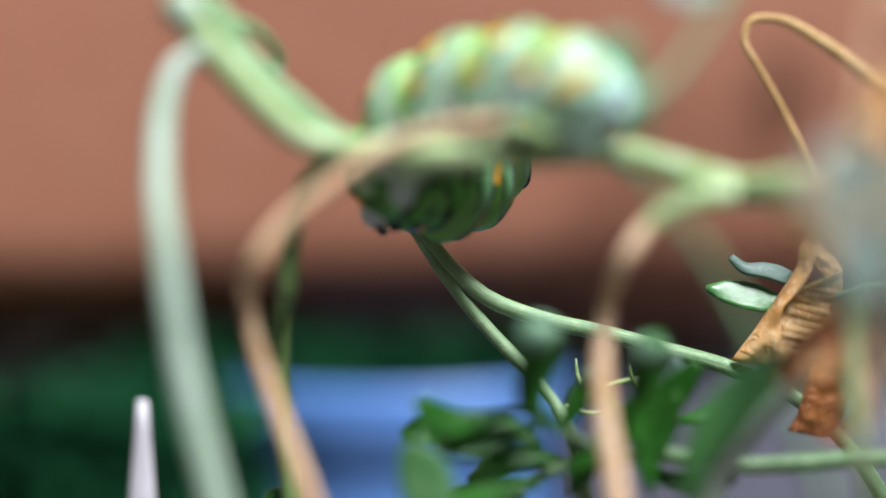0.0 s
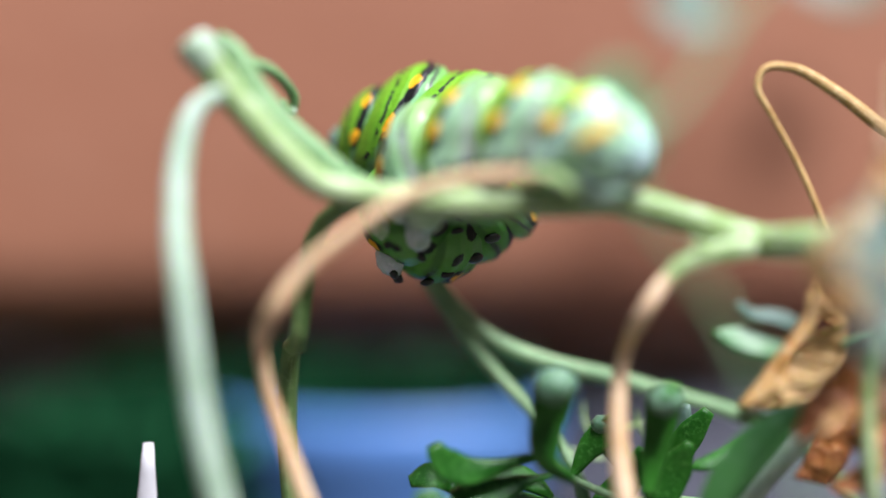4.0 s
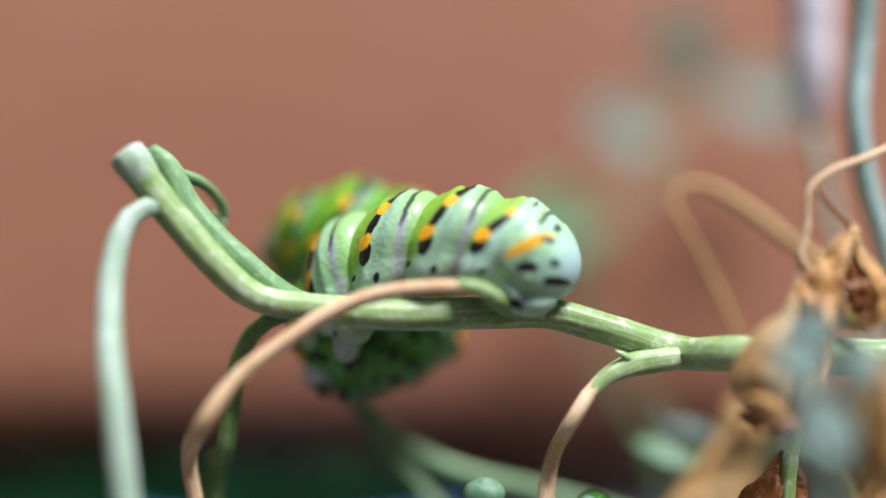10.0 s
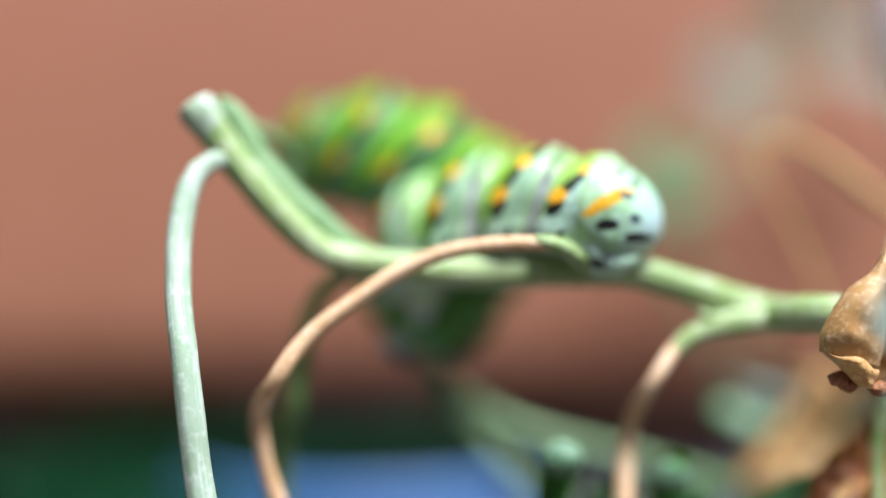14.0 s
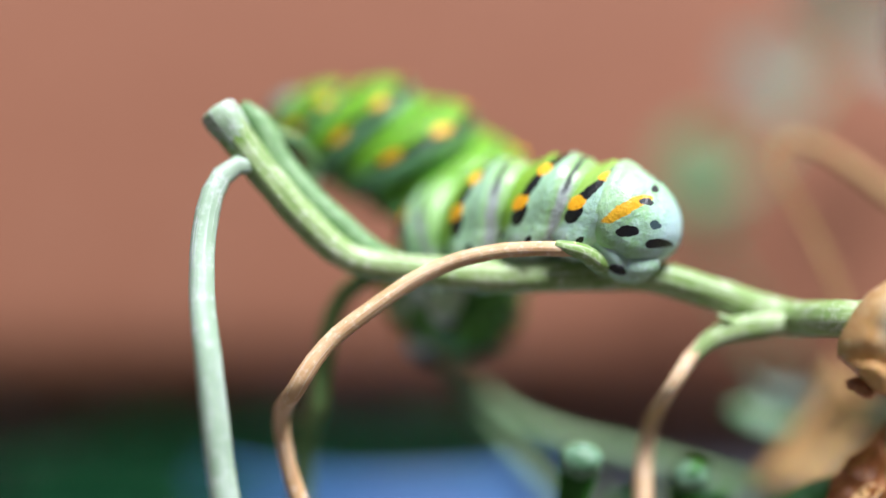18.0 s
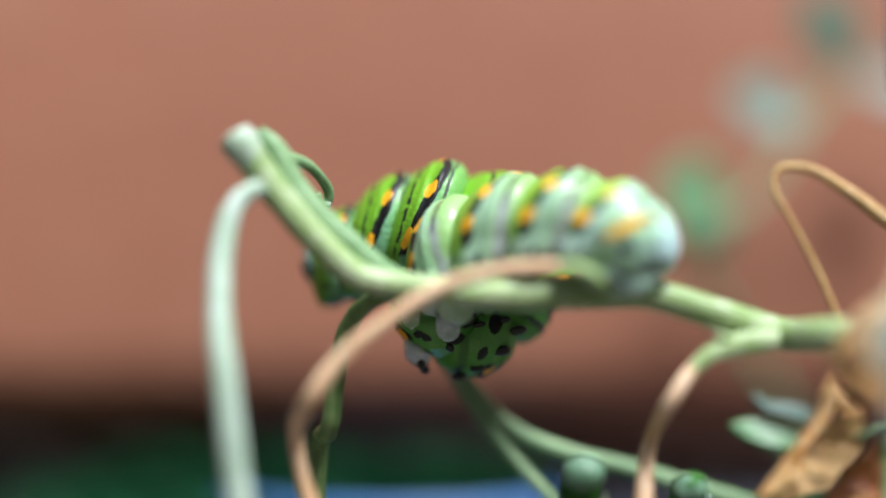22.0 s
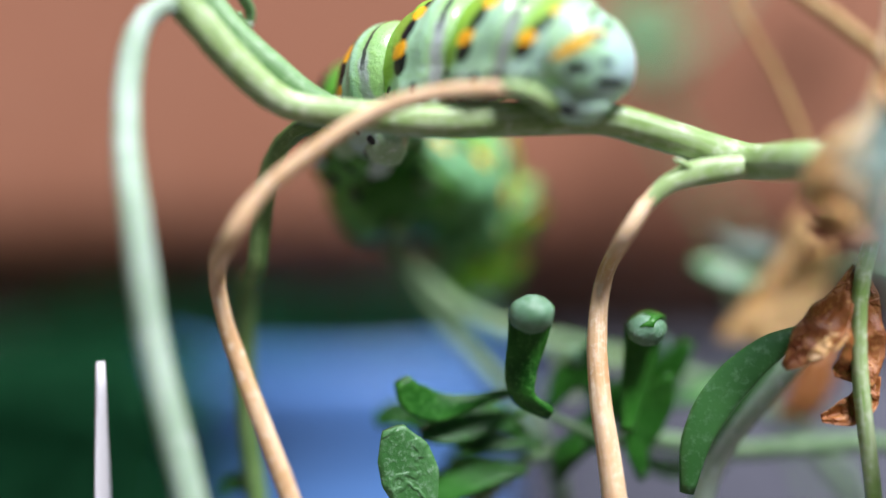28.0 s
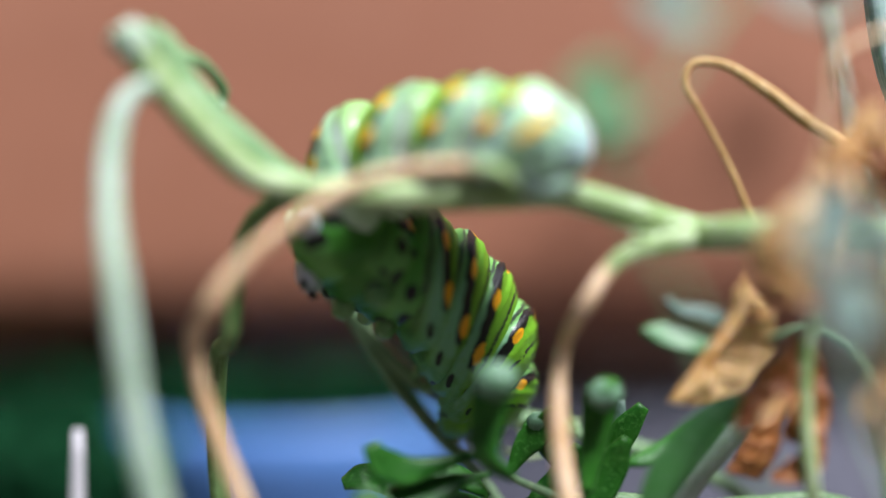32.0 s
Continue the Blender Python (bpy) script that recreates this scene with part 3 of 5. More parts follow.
# the plant that the caterpillar sits on
rue = root("herb_plant", (10, 118, GROUND), "herb plant with pale green stems, dry tendrils and blue-green leaves", "plant")
BASE = Vector((10 * MM, 118 * MM, GROUND * MM))


def grown(name, bm, material, label="", parent=None):
    """A part of the plant, given in the place's own coordinates."""
    owner = rue if parent is None else parent
    bmesh.ops.translate(bm, verts=bm.verts, vec=-BASE)
    return part(name, bm, material, owner, label)


def rooted(points, foot, r=1.2):
    """The line carried on down to the plant's foot."""
    x, y, z = points[-1][:3]
    return points + [(x * 0.7 + foot[0] * 0.3, y * 0.7 + foot[1] * 0.3, z - (z - GROUND) * 0.45, r), (foot[0], foot[1], GROUND - 3, r * 1.15)]


main_stem = grown("main_stem", tube([(46, 124, GROUND - 3, 2.2), (58, 122, -95, 1.9), (58, 119, -40, 1.7)] + [(57.8, 111.1, -6.7, 1.5), (42.8, 110.3, -5.5, 1.4), (29.7, 109.3, -5, 1.3), (26.3, 113, -5, 1.25), (22, 112.5, -3.6, 1.15), (19.1, 112.2, -2.7, 1.12), (16.2, 112, -2.0, 1.12), (13.4, 112, -2, 1.12), (10.9, 112, -2, 1.15), (4.7, 112, -2.1, 1.15), (-1, 112, -1.6, 1.05), (-5.3, 112, -0.9, 1), (-7.9, 111.7, 1.1, 1.1), (-10.8, 111.5, 4.3, 1.1), (-12.9, 111.5, 6.9, 1.15), (-14.5, 111.5, 9.2, 1.3)], 150, 24, 9, 0.05, 1.0, 0.10, 1), STEM, "pale green ribbed stem, kinked upward and broken at its end")
grown("side_stem", tube([(-0.6, 113.6, -2, 0.8), (-3.9, 113.3, -0.4, 0.95), (-6.2, 113.1, 1.5, 1), (-8.6, 113, 3.7, 1), (-10.7, 112.9, 6.3, 0.95), (-12.1, 112.8, 9, 0.8), (-13.3, 112.6, 10.2, 0.5)], 50, 14, 5, 0.05), SIDESTEM, "mint green side stem along the kinked stem")
grown("broken_tip", tube([(-12.9, 111.5, 6.9, 1.0), (-13.9, 111.5, 8.3, 1.3), (-14.6, 111.4, 9.3, 1.4), (-15.0, 111.4, 9.85, 1.15), (-15.1, 111.4, 10.0, 0.6), (-15.12, 111.4, 10.02, 0.2)], 34, 24, 7, 0.035, 1.0, 0.06, 9), LEAFTIP, "whitish frayed broken stem end", main_stem)
curl = grown("curled_tendril", tube([(-13.2, 113.2, 9.2, 0.3), (-12.2, 113.6, 8.8, 0.42), (-11.2, 114.8, 8.4, 0.44), (-9.9, 116, 7.9, 0.44), (-9, 117.2, 7.1, 0.42), (-8.4, 118.2, 6, 0.4), (-8.5, 118.4, 5, 0.32), (-8.9, 117.8, 5.1, 0.26), (-9.1, 117.2, 5.7, 0.2)], 60, 12, 5, 0.12, 1.0, 0.16, 4), SIDESTEM, "thin curled green tendril")
grown("tendril_bead", ball(0.36, (1, 1, 1.2), (-8.5, 118.4, 5), 0.2, 2), LEAFTIP, "tiny pale swelling at the tendril's end", curl)
grown("leaf_stalk", tube(rooted([(-11.9, 111, 5.7, 0.5), (-13.3, 110.6, 5.8, 0.7), (-14.6, 109.9, 4.7, 0.8), (-15.4, 108.8, 1.6, 0.89), (-15.4, 107.1, -3.1, 0.93), (-14.7, 105.4, -7.7, 0.97), (-13.6, 105.0, -16.4, 1.02), (-12.6, 105.0, -21.2, 1.08), (-11.5, 105.0, -26.1, 1.08), (-9.4, 105.0, -36.8, 1.14)], (-6, 110)), 110, 18, 5, 0.05, 0.75, 0.05, 2), STALK, "arched pale grey-green hanging stalk")
grown("dry_tendril", tube(rooted([(10.5, 107.9, -0.1, 0.504), (7, 108.3, -0.1, 0.525), (3.4, 108.9, -0.6, 0.546), (-0.2, 109.2, -2, 0.567), (-3.7, 108.8, -4.3, 0.588), (-6.9, 108.4, -6.9, 0.588), (-8.9, 108, -9.8, 0.638), (-10.4, 112.4, -12.7, 0.638), (-9.8, 111.9, -15.8, 0.661), (-8.6, 111.3, -19.3, 0.707), (-7, 110.7, -23.5, 0.752), (-5.4, 110.1, -27.8, 0.798), (-2.7, 109.9, -36.5, 0.912)], (-2, 110)), 140, 14, 4, 0.07, 0.8, 0.08, 3), STRAW, "straw-coloured dry tendril in a wide arch")
grown("dry_tendril", tube(rooted([(21.1, 111.7, -6.4, 0.525), (19.5, 111.3, -7.6, 0.578), (17.7, 110.6, -10.1, 0.546), (16.7, 114.1, -13.3, 0.567), (16.1, 113.2, -17.2, 0.684), (16.2, 112.3, -21.4, 0.752), (16.7, 111.6, -25.3, 0.798), (17.1, 111, -28.8, 0.855), (17.7, 110.8, -37.6, 0.912)], (22, 110)), 110, 14, 4, 0.07, 0.85, 0.08, 4), STRAW, "pinkish straw-coloured tendril bending down from the fork")
grown("tendril_base", tube([(29, 112.6, -4.9, 0.5), (27, 112.5, -5.2, 0.85), (24.8, 112.2, -5.5, 1.0), (22.8, 111.9, -5.8, 0.95), (21.2, 111.6, -6.4, 0.75), (20, 111.4, -7.2, 0.6), (19.2, 111.2, -8, 0.5)], 40, 14, 5, 0.06, 1.0, 0.1, 12), STEM, "swollen pale green fork of the stem")
grown("tendril_base", tube([(9.1, 108, 0.2, 0.32), (9.9, 107.9, 0, 0.48), (11, 108.2, -0.3, 0.58), (12, 109, -0.9, 0.68), (13.2, 110.5, -1.5, 0.7), (14.4, 111.6, -2.1, 0.7)], 30, 12, 4, 0.06), STEM, "pale green foot of the dry tendril")
grown("bract", tube([(22.9, 111.6, -6.2, 0.3), (22, 111.2, -5.3, 0.3), (21.1, 111, -4.8, 0.12)], 16, 8), STEM)
grown("rear_stem", tube(rooted([(-3.5, 114.5, -2.1, 0.6), (-5.5, 116, -3, 0.7), (-6.9, 117, -5.1, 0.72), (-7.6, 117, -8.5, 0.72), (-8.1, 117, -12.8, 0.74), (-9.2, 121.7, -14.1, 0.76), (-9.5, 121.3, -20, 0.78), (-9.2, 120.8, -25.2, 0.8), (-8.5, 120.4, -31.1, 0.8), (-7.8, 119.7, -39.7, 0.85)], (-8, 119)), 90, 14, 5, 0.05), DARKSTEM, "dark green stem hanging behind the kink")
twigs = [grown("twig", tube(rooted([(-2.9, 127.5, -3.3, 0.62), (0.8, 128.4, -7.2, 0.70), (3.4, 128.3, -10.6, 0.70), (6.9, 128.2, -13.9, 0.70), (11.6, 128.3, -15.9, 0.70), (16.9, 128.4, -17.2, 0.70), (21.6, 128.5, -18.6, 0.70), (27.8, 128.7, -20.5, 0.70), (33.9, 128.7, -23.7, 0.6), (40.5, 128.4, -32.3, 0.7), (42.3, 127.7, -44.2, 0.8)], (34, 128)), 110, 14, 5, 0.04), TWIG, "thin grey-green twig behind the caterpillar")]
twigs.append(grown("twig", tube(rooted([(1, 128.4, -7.8, 0.58), (3.4, 128.2, -11.7, 0.58), (6.4, 128.1, -15.8, 0.58), (9.5, 127, -19.1, 0.58), (12, 125.9, -21.7, 0.45), (14.3, 123.7, -26, 0.62), (15.1, 122.3, -33.6, 0.6), (15.4, 121.6, -43.6, 0.7)], (20, 126)), 80, 12, 5, 0.04), TWIG))
grown("leaf_stem", tube([(4.2, 117.2, -32.9, 0.8), (8, 118.4, -30, 0.68), (10.1, 119.1, -28.2, 0.48), (12.7, 119.7, -27, 0.45), (17, 120.2, -26.3, 0.6), (22.2, 120.7, -26.3, 0.68), (27, 121.1, -27.2, 0.7), (32.7, 121.6, -27.1, 0.72), (39.6, 121.6, -27, 0.68), (43.9, 121.4, -29.6, 0.7), (45.7, 120.4, -42.1, 0.8)] + [(40, 121, GROUND - 3, 1.2)], 110, 12, 5, 0.04), SIDESTEM)
grown("leaf_stem", tube([(11.2, 118.7, -22.2, 0.28), (13.2, 118.5, -23.8, 0.3), (16, 118.4, -25.1, 0.33), (17.8, 118.2, -26, 0.35)], 24, 10), TWIG)
grown("branch", tube(rooted([(33.5, 116.5, -16.1, 0.45), (31.9, 116.5, -18.5, 0.7), (30.1, 116.5, -20.8, 0.8), (27.6, 116.5, -23.6, 0.85), (25.3, 116.5, -26.7, 0.9), (24.3, 116.5, -29.4, 0.95)], (30, 118)), 80, 14, 5, 0.04), STALK, "pale green branch leaning over the leaves")
grown("branch", tube(rooted([(35, 111.9, -10.7, 0.6), (34.3, 111.7, -13.8, 0.6), (34.1, 111.4, -17.7, 0.6), (34.4, 111, -22.4, 0.6), (35, 110.5, -27.9, 0.6), (35.6, 109.7, -38.4, 0.7)], (40, 112)), 70, 12, 5, 0.04), STEM)
grown("pale_stalk", tube(rooted([(44.3, 120.9, 42.5, 1), (43.5, 120.4, 26.4, 1), (43.1, 120.6, 19.4, 0.95), (42.4, 119.8, 13.7, 0.95), (43.2, 119.9, 8.2, 0.9), (44.8, 119.9, 3.1, 0.9), (45.6, 120, -2.4, 0.9), (47, 120.2, -11.6, 1), (47.7, 120.7, -31.9, 1.1)], (50, 126)), 100, 14, 5, 0.04), BLUESTALK, "tall pale blue-green stalk")
grown("ochre_tendril", tube([(35.2, 124.6, -8.2, 0.26), (33.6, 124.8, -3.6, 0.26), (31.6, 125.0, 1.0, 0.25), (29.5, 125.2, 4.9, 0.25), (28.5, 125.3, 6.9, 0.27), (29.1, 125.4, 8.4, 0.3), (31.4, 125.1, 8.4, 0.38), (34.6, 124.5, 6.5, 0.48), (38.0, 123.5, 3.7, 0.55), (41.8, 118.2, 0, 0.5), (45, 116.1, -3.7, 0.5), (47.8, 115, -8.6, 0.5)], 120, 12, 4, 0.06, 0.7, 0.06, 5), OCHRE, "thin ochre tendril in a sharp hairpin bend")
grown("dry_wire_tendril", tube([(47.3, 108.4, 12.2, 0.35), (42.2, 107.9, 10.6, 0.32), (38.6, 107.2, 9.2, 0.3), (35.8, 106.9, 8.1, 0.28), (34.4, 106.6, 6.7, 0.26), (34.3, 106.7, 4.4, 0.25), (33.8, 106.8, 1.6, 0.24), (33, 106.9, -1.3, 0.2)], 70, 10, 3, 0.06, 0.9, 0.1, 6), STRAW, "thin tan dry tendril, crooked")
grown("dry_wire_tendril", tube([(35, 106.8, 7.3, 0.2), (35.4, 106.5, 6.3, 0.2), (36.4, 106.5, 5.3, 0.2), (37.4, 106.4, 4.4, 0.22)], 24, 8), BROWN)
grown("dry_wire_tendril", tube([(34.4, 106.6, 4.4, 0.2), (33.8, 106.6, 2.2, 0.25), (34.4, 106.3, 1.2, 0.2), (34.8, 106.1, -0.5, 0.2)], 24, 8), STRAW)

def leaf(points, wide, facing, cup, mat):
    grown("leaf", blade(points, wide, facing, 1.0, cup), mat, "pale grey-green spoon-shaped leaf" if mat is LEAFPALE else "thick spoon-shaped dark green leaf")


leaf([(12.9, 114.3, -23), (11.1, 114.3, -21.7), (10.8, 114.4, -19.8), (11.2, 114.4, -17.8), (11.5, 114.2, -16), (11.6, 113.4, -15.1), (11.5, 112, -14.9), (11.3, 110.9, -15.6)], [0.6, 0.85, 1.1, 1.25, 1.45, 1.6, 1.5, 0.7], (0.1, 0.7, 0.7), -0.25, LEAF)
leaf([(11.3, 117.1, -21.7), (9.2, 116.8, -22), (6.6, 116.4, -22.6), (4.6, 116, -22.7), (3, 115.7, -21.8), (2.3, 115.6, -20.6)], [0.25, 0.35, 0.5, 0.8, 1.15, 1.2, 0.6], (0.1, -1, 0.3), 0.3, LEAF)
leaf([(11.5, 117.5, -23.4), (9.6, 117.5, -23.8), (7.5, 117.2, -24.5), (5.5, 117, -24.8), (3.6, 116.8, -24.9)], [0.2, 0.4, 0.9, 1.2, 1.1, 0.5], (0, -0.8, 0.8), 0.3, LEAF)
leaf([(4, 113, -30.7), (3.2, 113, -28.3), (2.5, 113, -25.9), (1.9, 113, -24.3), (1.7, 113, -23.6)], [0.4, 1.5, 2.1, 1.9, 0.8], (0.1, -1, 0.2), 0.2, ROUNDLEAF)
leaf([(18.6, 116.1, -24.7), (19, 116.3, -22.2), (19.5, 116.5, -19.7), (19.8, 116.5, -17.7), (19.9, 115.8, -16.5), (19.9, 114.6, -16.3), (19.6, 113.5, -17)], [0.5, 0.8, 1.1, 1.3, 1.45, 1.4, 0.7], (-0.1, 0.7, 0.7), -0.25, LEAF)
leaf([(19.6, 120.4, -25.9), (20.9, 121.2, -23.1), (22, 121.4, -20.5), (22.4, 121.5, -18.4)], [0.2, 0.5, 0.8, 0.9, 0.3], (-0.6, -1, 0.3), 0.3, LEAFPALE)
leaf([(17, 120.6, -23.4), (16.4, 120.7, -22.1), (15.8, 120.8, -20.8), (15.5, 120.6, -19.4)], [0.3, 0.6, 1.0, 0.95, 0.5], (0.2, -1, 0.3), 0.3, LEAF)
leaf([(22.4, 112.6, -28.4), (23.1, 112.6, -24.6), (24.9, 112.6, -21.4), (27.7, 112.6, -18.6), (30.3, 112.6, -17.1), (31.2, 112.6, -16.7)], [0.5, 1.0, 1.3, 1.3, 1.0, 0.3], (-0.35, -1, 0.35), 0.22, LEAFNEAR)
leaf([(10.2, 120.6, -29.5), (8, 120.7, -29.1), (5.9, 120.7, -29.1), (3.3, 120.7, -29.5)], [0.2, 0.6, 1.0, 0.9, 0.3], (0, -0.7, 1), 0.3, LEAF)
leaf([(14.6, 122.8, -27.3), (10.3, 122.9, -26.9), (8.1, 122.8, -27.3), (5.5, 122.7, -28.6)], [0.2, 0.7, 1.2, 1.2, 0.4], (0, -0.6, 1), 0.3, LEAF)
leaf([(22.6, 124.1, -24.1), (25.3, 124.1, -23.6), (27.9, 124.2, -22.7), (30.8, 123.4, -20.3)], [0.2, 0.8, 1.2, 1.1, 0.3], (0, -0.8, 0.8), 0.3, LEAF)
leaf([(19.8, 121.8, -27.1), (21.5, 121.7, -28.4), (24.1, 121.7, -28.8), (27.1, 121.7, -28.4)], [0.2, 0.7, 1.0, 0.9, 0.3], (0, -0.8, 0.8), 0.3, LEAF)
leaf([(-8, 122.6, -30.8), (-9.3, 122.6, -30), (-10.4, 122.7, -29.7), (-11.5, 122.6, -30.5)], [0.2, 0.5, 0.8, 0.7, 0.3], (0, -0.8, 0.8), 0.3, LEAF)
leaf([(47.9, 114.6, 3.8), (45.9, 114.3, 3.4), (44.4, 113.9, 2.9), (43.5, 114, 2.5)], [0.3, 1.0, 1.6, 0.6], (0, -1, 0.5), 0.2, LEAF)
leaf([(33.2, 129.4, -15.2), (31.5, 129.4, -15.0), (29.9, 129.3, -14.6), (27.7, 129.3, -14.1), (25.6, 129.2, -13.6)], [0.3, 0.8, 1.2, 1.25, 1.0, 0.25], (0, -1, 0.6), 0.3, LEAFNEAR)
leaf([(34, 129.3, -14.2), (32.6, 129.4, -13), (30.7, 129.3, -12.3), (28.8, 129.3, -12), (27.7, 129.3, -11)], [0.3, 0.6, 0.8, 0.7, 0.5, 0.3], (0, -0.9, 0.6), 0.4, LEAFPALE)
leaf([(12.4, 118.6, -26.1), (9.1, 118.4, -25.8), (6.6, 118.3, -25.2), (4.1, 117.7, -24.5)], [0.2, 0.7, 1.2, 1.25, 0.5], (0, -0.8, 0.8), 0.3, LEAF)
leaf([(11.6, 119.9, -25.6), (9.8, 120, -24.4), (7.6, 119.6, -23.8), (5.6, 119.2, -24.2)], [0.25, 0.8, 1.2, 1.1, 0.5], (0, -0.8, 0.8), 0.3, LEAF)
leaf([(13.2, 120, -23.9), (14.5, 120.1, -21.7), (15.8, 119.8, -20.4), (16.6, 119.2, -18.7)], [0.25, 0.7, 1.1, 1.0, 0.5], (0.2, -1, 0.5), 0.3, LEAF)
leaf([(19.9, 120.9, -26.2), (20.9, 121, -23.2), (22.3, 120.7, -21), (24, 120.6, -18.8)], [0.25, 0.8, 1.2, 1.1, 0.5], (0.2, -1, 0.5), 0.3, LEAF)
leaf([(4.7, 121.4, -25.9), (3.4, 121.5, -24.7), (2.1, 121, -24.1), (0.3, 121, -24.6)], [0.25, 0.8, 1.2, 1.1, 0.5], (0, -0.8, 0.8), 0.3, LEAF)
leaf([(18.2, 122, -24.7), (16.9, 122.1, -22.5), (16, 122.1, -21.2), (14.7, 122.2, -20.3)], [0.25, 0.6, 1.0, 0.9, 0.5], (-0.2, -0.8, 0.8), 0.3, LEAF)
leaf([(13.7, 118.6, -27.9), (14.4, 118.7, -26.6), (15.7, 118.4, -26)], [0.25, 0.6, 0.9, 0.5], (0, -1, 0.5), 0.3, LEAF)
leaf([(11.4, 117.4, -27.7), (9.1, 117.2, -27.9), (6.4, 117, -28.6), (4.2, 116.7, -30)], [0.3, 0.9, 1.3, 1.2, 0.4], (0, -0.8, 0.8), 0.3, LEAF)
leaf([(20, 117.9, -28.7), (19.7, 118.1, -25.9), (20.9, 118.4, -23.3), (22.2, 118.1, -20.9)], [0.3, 0.9, 1.4, 1.3, 0.4], (0.2, -1, 0.5), 0.3, LEAF)
leaf([(13.7, 119.5, -29.1), (15.6, 119.8, -26.3), (17.4, 120.1, -24.5), (18.8, 120.3, -21.7)], [0.3, 0.8, 1.3, 1.2, 0.4], (-0.2, -1, 0.5), 0.3, LEAF)
leaf([(24.3, 116.4, -26.4), (25.6, 116.6, -23.8), (27.4, 116.9, -21.6), (29.6, 117.2, -19.8)], [0.3, 0.8, 1.1, 1.0, 0.4], (0.1, -1, 0.5), 0.3, LEAFNEAR)


for at, r in zip([(11.4, 111.9, -15.5), (19.8, 114.4, -17), (15.5, 120, -19.8)], (1.6, 1.4, 0.9)):
    grown("leaf_tip", ball(r, (1, 0.9, 0.85), at, 0.12), FROST, "rounded frosted leaf tip, curled over")


def husk(ends, wide, petals, mat, seed, label):
    """A dried seed head: crumpled papery valves round an axis."""
    rng = np.random.default_rng(seed)
    a, b = (np.array(e, float) for e in ends)
    axis = (b - a) / np.linalg.norm(b - a)
    side = np.cross(axis, (0.2, 1, 0.1))
    side /= np.linalg.norm(side)
    other = np.cross(axis, side)
    core = grown("dried_seed_head", tube([(*a, 0.3), (*(a + (b - a) * 0.35), wide * 0.34), (*(a + (b - a) * 0.7), wide * 0.3), (*(a + (b - a) * 0.9), 0.2)], 20, 12, 4, 0.2, 1.0, 0.3, seed), BROWN, label)
    for k in range(petals):
        turn = 2 * math.pi * (k + rng.uniform(-0.25, 0.25)) / petals
        out = side * math.cos(turn) + other * math.sin(turn)
        reach = rng.uniform(0.75, 1.1)
        points = [a + out * wide * 0.1]
        for u, o in ((0.25, 0.5), (0.5, 0.72), (0.75, 0.62), (1.0, 0.35 + rng.uniform(-0.2, 0.5))):
            points.append(a + (b - a) * u * reach + out * wide * o * rng.uniform(0.8, 1.2) + rng.normal(size=3) * 0.25)
        grown("husk", blade(points, [0.25, wide * 0.45, wide * 0.62, wide * 0.5, 0.2], tuple(out), 0.16, 0.5, 0.9, 18, 8, seed * 10 + k), mat, "", core)


def pouch(label, mats, *valves, cup=0.55, wave=0.55):
    """A papery husk of a few open valves."""
    core = None
    for k, (points, wide, facing) in enumerate(valves):
        bm = blade(points, wide, facing, 0.16, cup, wave, 26, 12, k + len(label))
        if core is None:
            core = grown("dried_seed_head", bm, mats[0], label)
        else:
            grown("husk", bm, mats[k % len(mats)], "", core)


pouch("upright papery tan husk with curled tips", (PAPER, PAPER, BROWN),
      ([(37.8, 106.6, -3), (35.9, 106.3, -1.5), (35.4, 106.1, 0.3), (36.5, 106.1, 2.4), (37.7, 106.4, 4.4)], [0.4, 1.0, 1.2, 0.8, 0.15], (-0.6, -1, 0)), ([(38.2, 106.6, -3.2), (39.7, 106.4, -1.7), (39.4, 106.4, 0.5), (38.2, 106.7, 2.2), (37.9, 106.6, 4.2)], [0.4, 0.7, 0.8, 0.5, 0.15], (0.7, -1, 0)), ([(38.3, 107.6, -3.2), (38.7, 107.9, -1.3), (38.3, 107.8, 1.2), (38.2, 107.4, 3.6)], [0.4, 1.2, 1.2, 0.2], (0, -1, 0.1)))
shell = grown("dried_seed_head", sheet([(32.7, 105, -0.5), (31.7, 105, -1.9), (30.1, 105, -3.1), (28.9, 105, -4.8), (28.2, 105, -6.3), (28.2, 105, -7.4)], [(33.1, 105, -0.5), (33, 105, -2.3), (32.8, 105, -4), (32.6, 105, -5.8), (32.5, 105, -7.3), (32.2, 105, -8.6)], (0.2, 1.0, 1.9, 2.3, 2.2, 1.6), 0.18, 0.25, 30, 16, 2), PALEPAPER, "hanging swollen papery tan husk beside the stem")
grown("husk", sheet([(28.2, 105, -7.2), (29, 103.6, -7.6), (30.3, 103.2, -7.6), (32.1, 104.6, -8.6)], [(28.6, 105.4, -7.6), (29.6, 104.6, -8.6), (30.6, 104.4, -9.6), (31.6, 104.8, -9.9)], (0.1, 0.7, 0.8, 0.3), 0.18, 0.2, 22, 10, 4), PAPER, "rolled lip of the husk", shell)
grown("husk", sheet([(33.3, 106.6, -0.5), (32.6, 106.6, -2.3), (31.8, 106.6, -4.7), (31, 106.6, -7.4), (31.2, 106.6, -9)], [(33.7, 106.6, -0.5), (34.1, 106.6, -2.7), (34, 106.6, -5.1), (33.6, 106.6, -7.8), (33, 106.6, -9.8)], (0.1, -0.6, -0.9, -0.8, -0.3), 0.16, 0.5, 26, 12, 6), PAPER, "", shell)
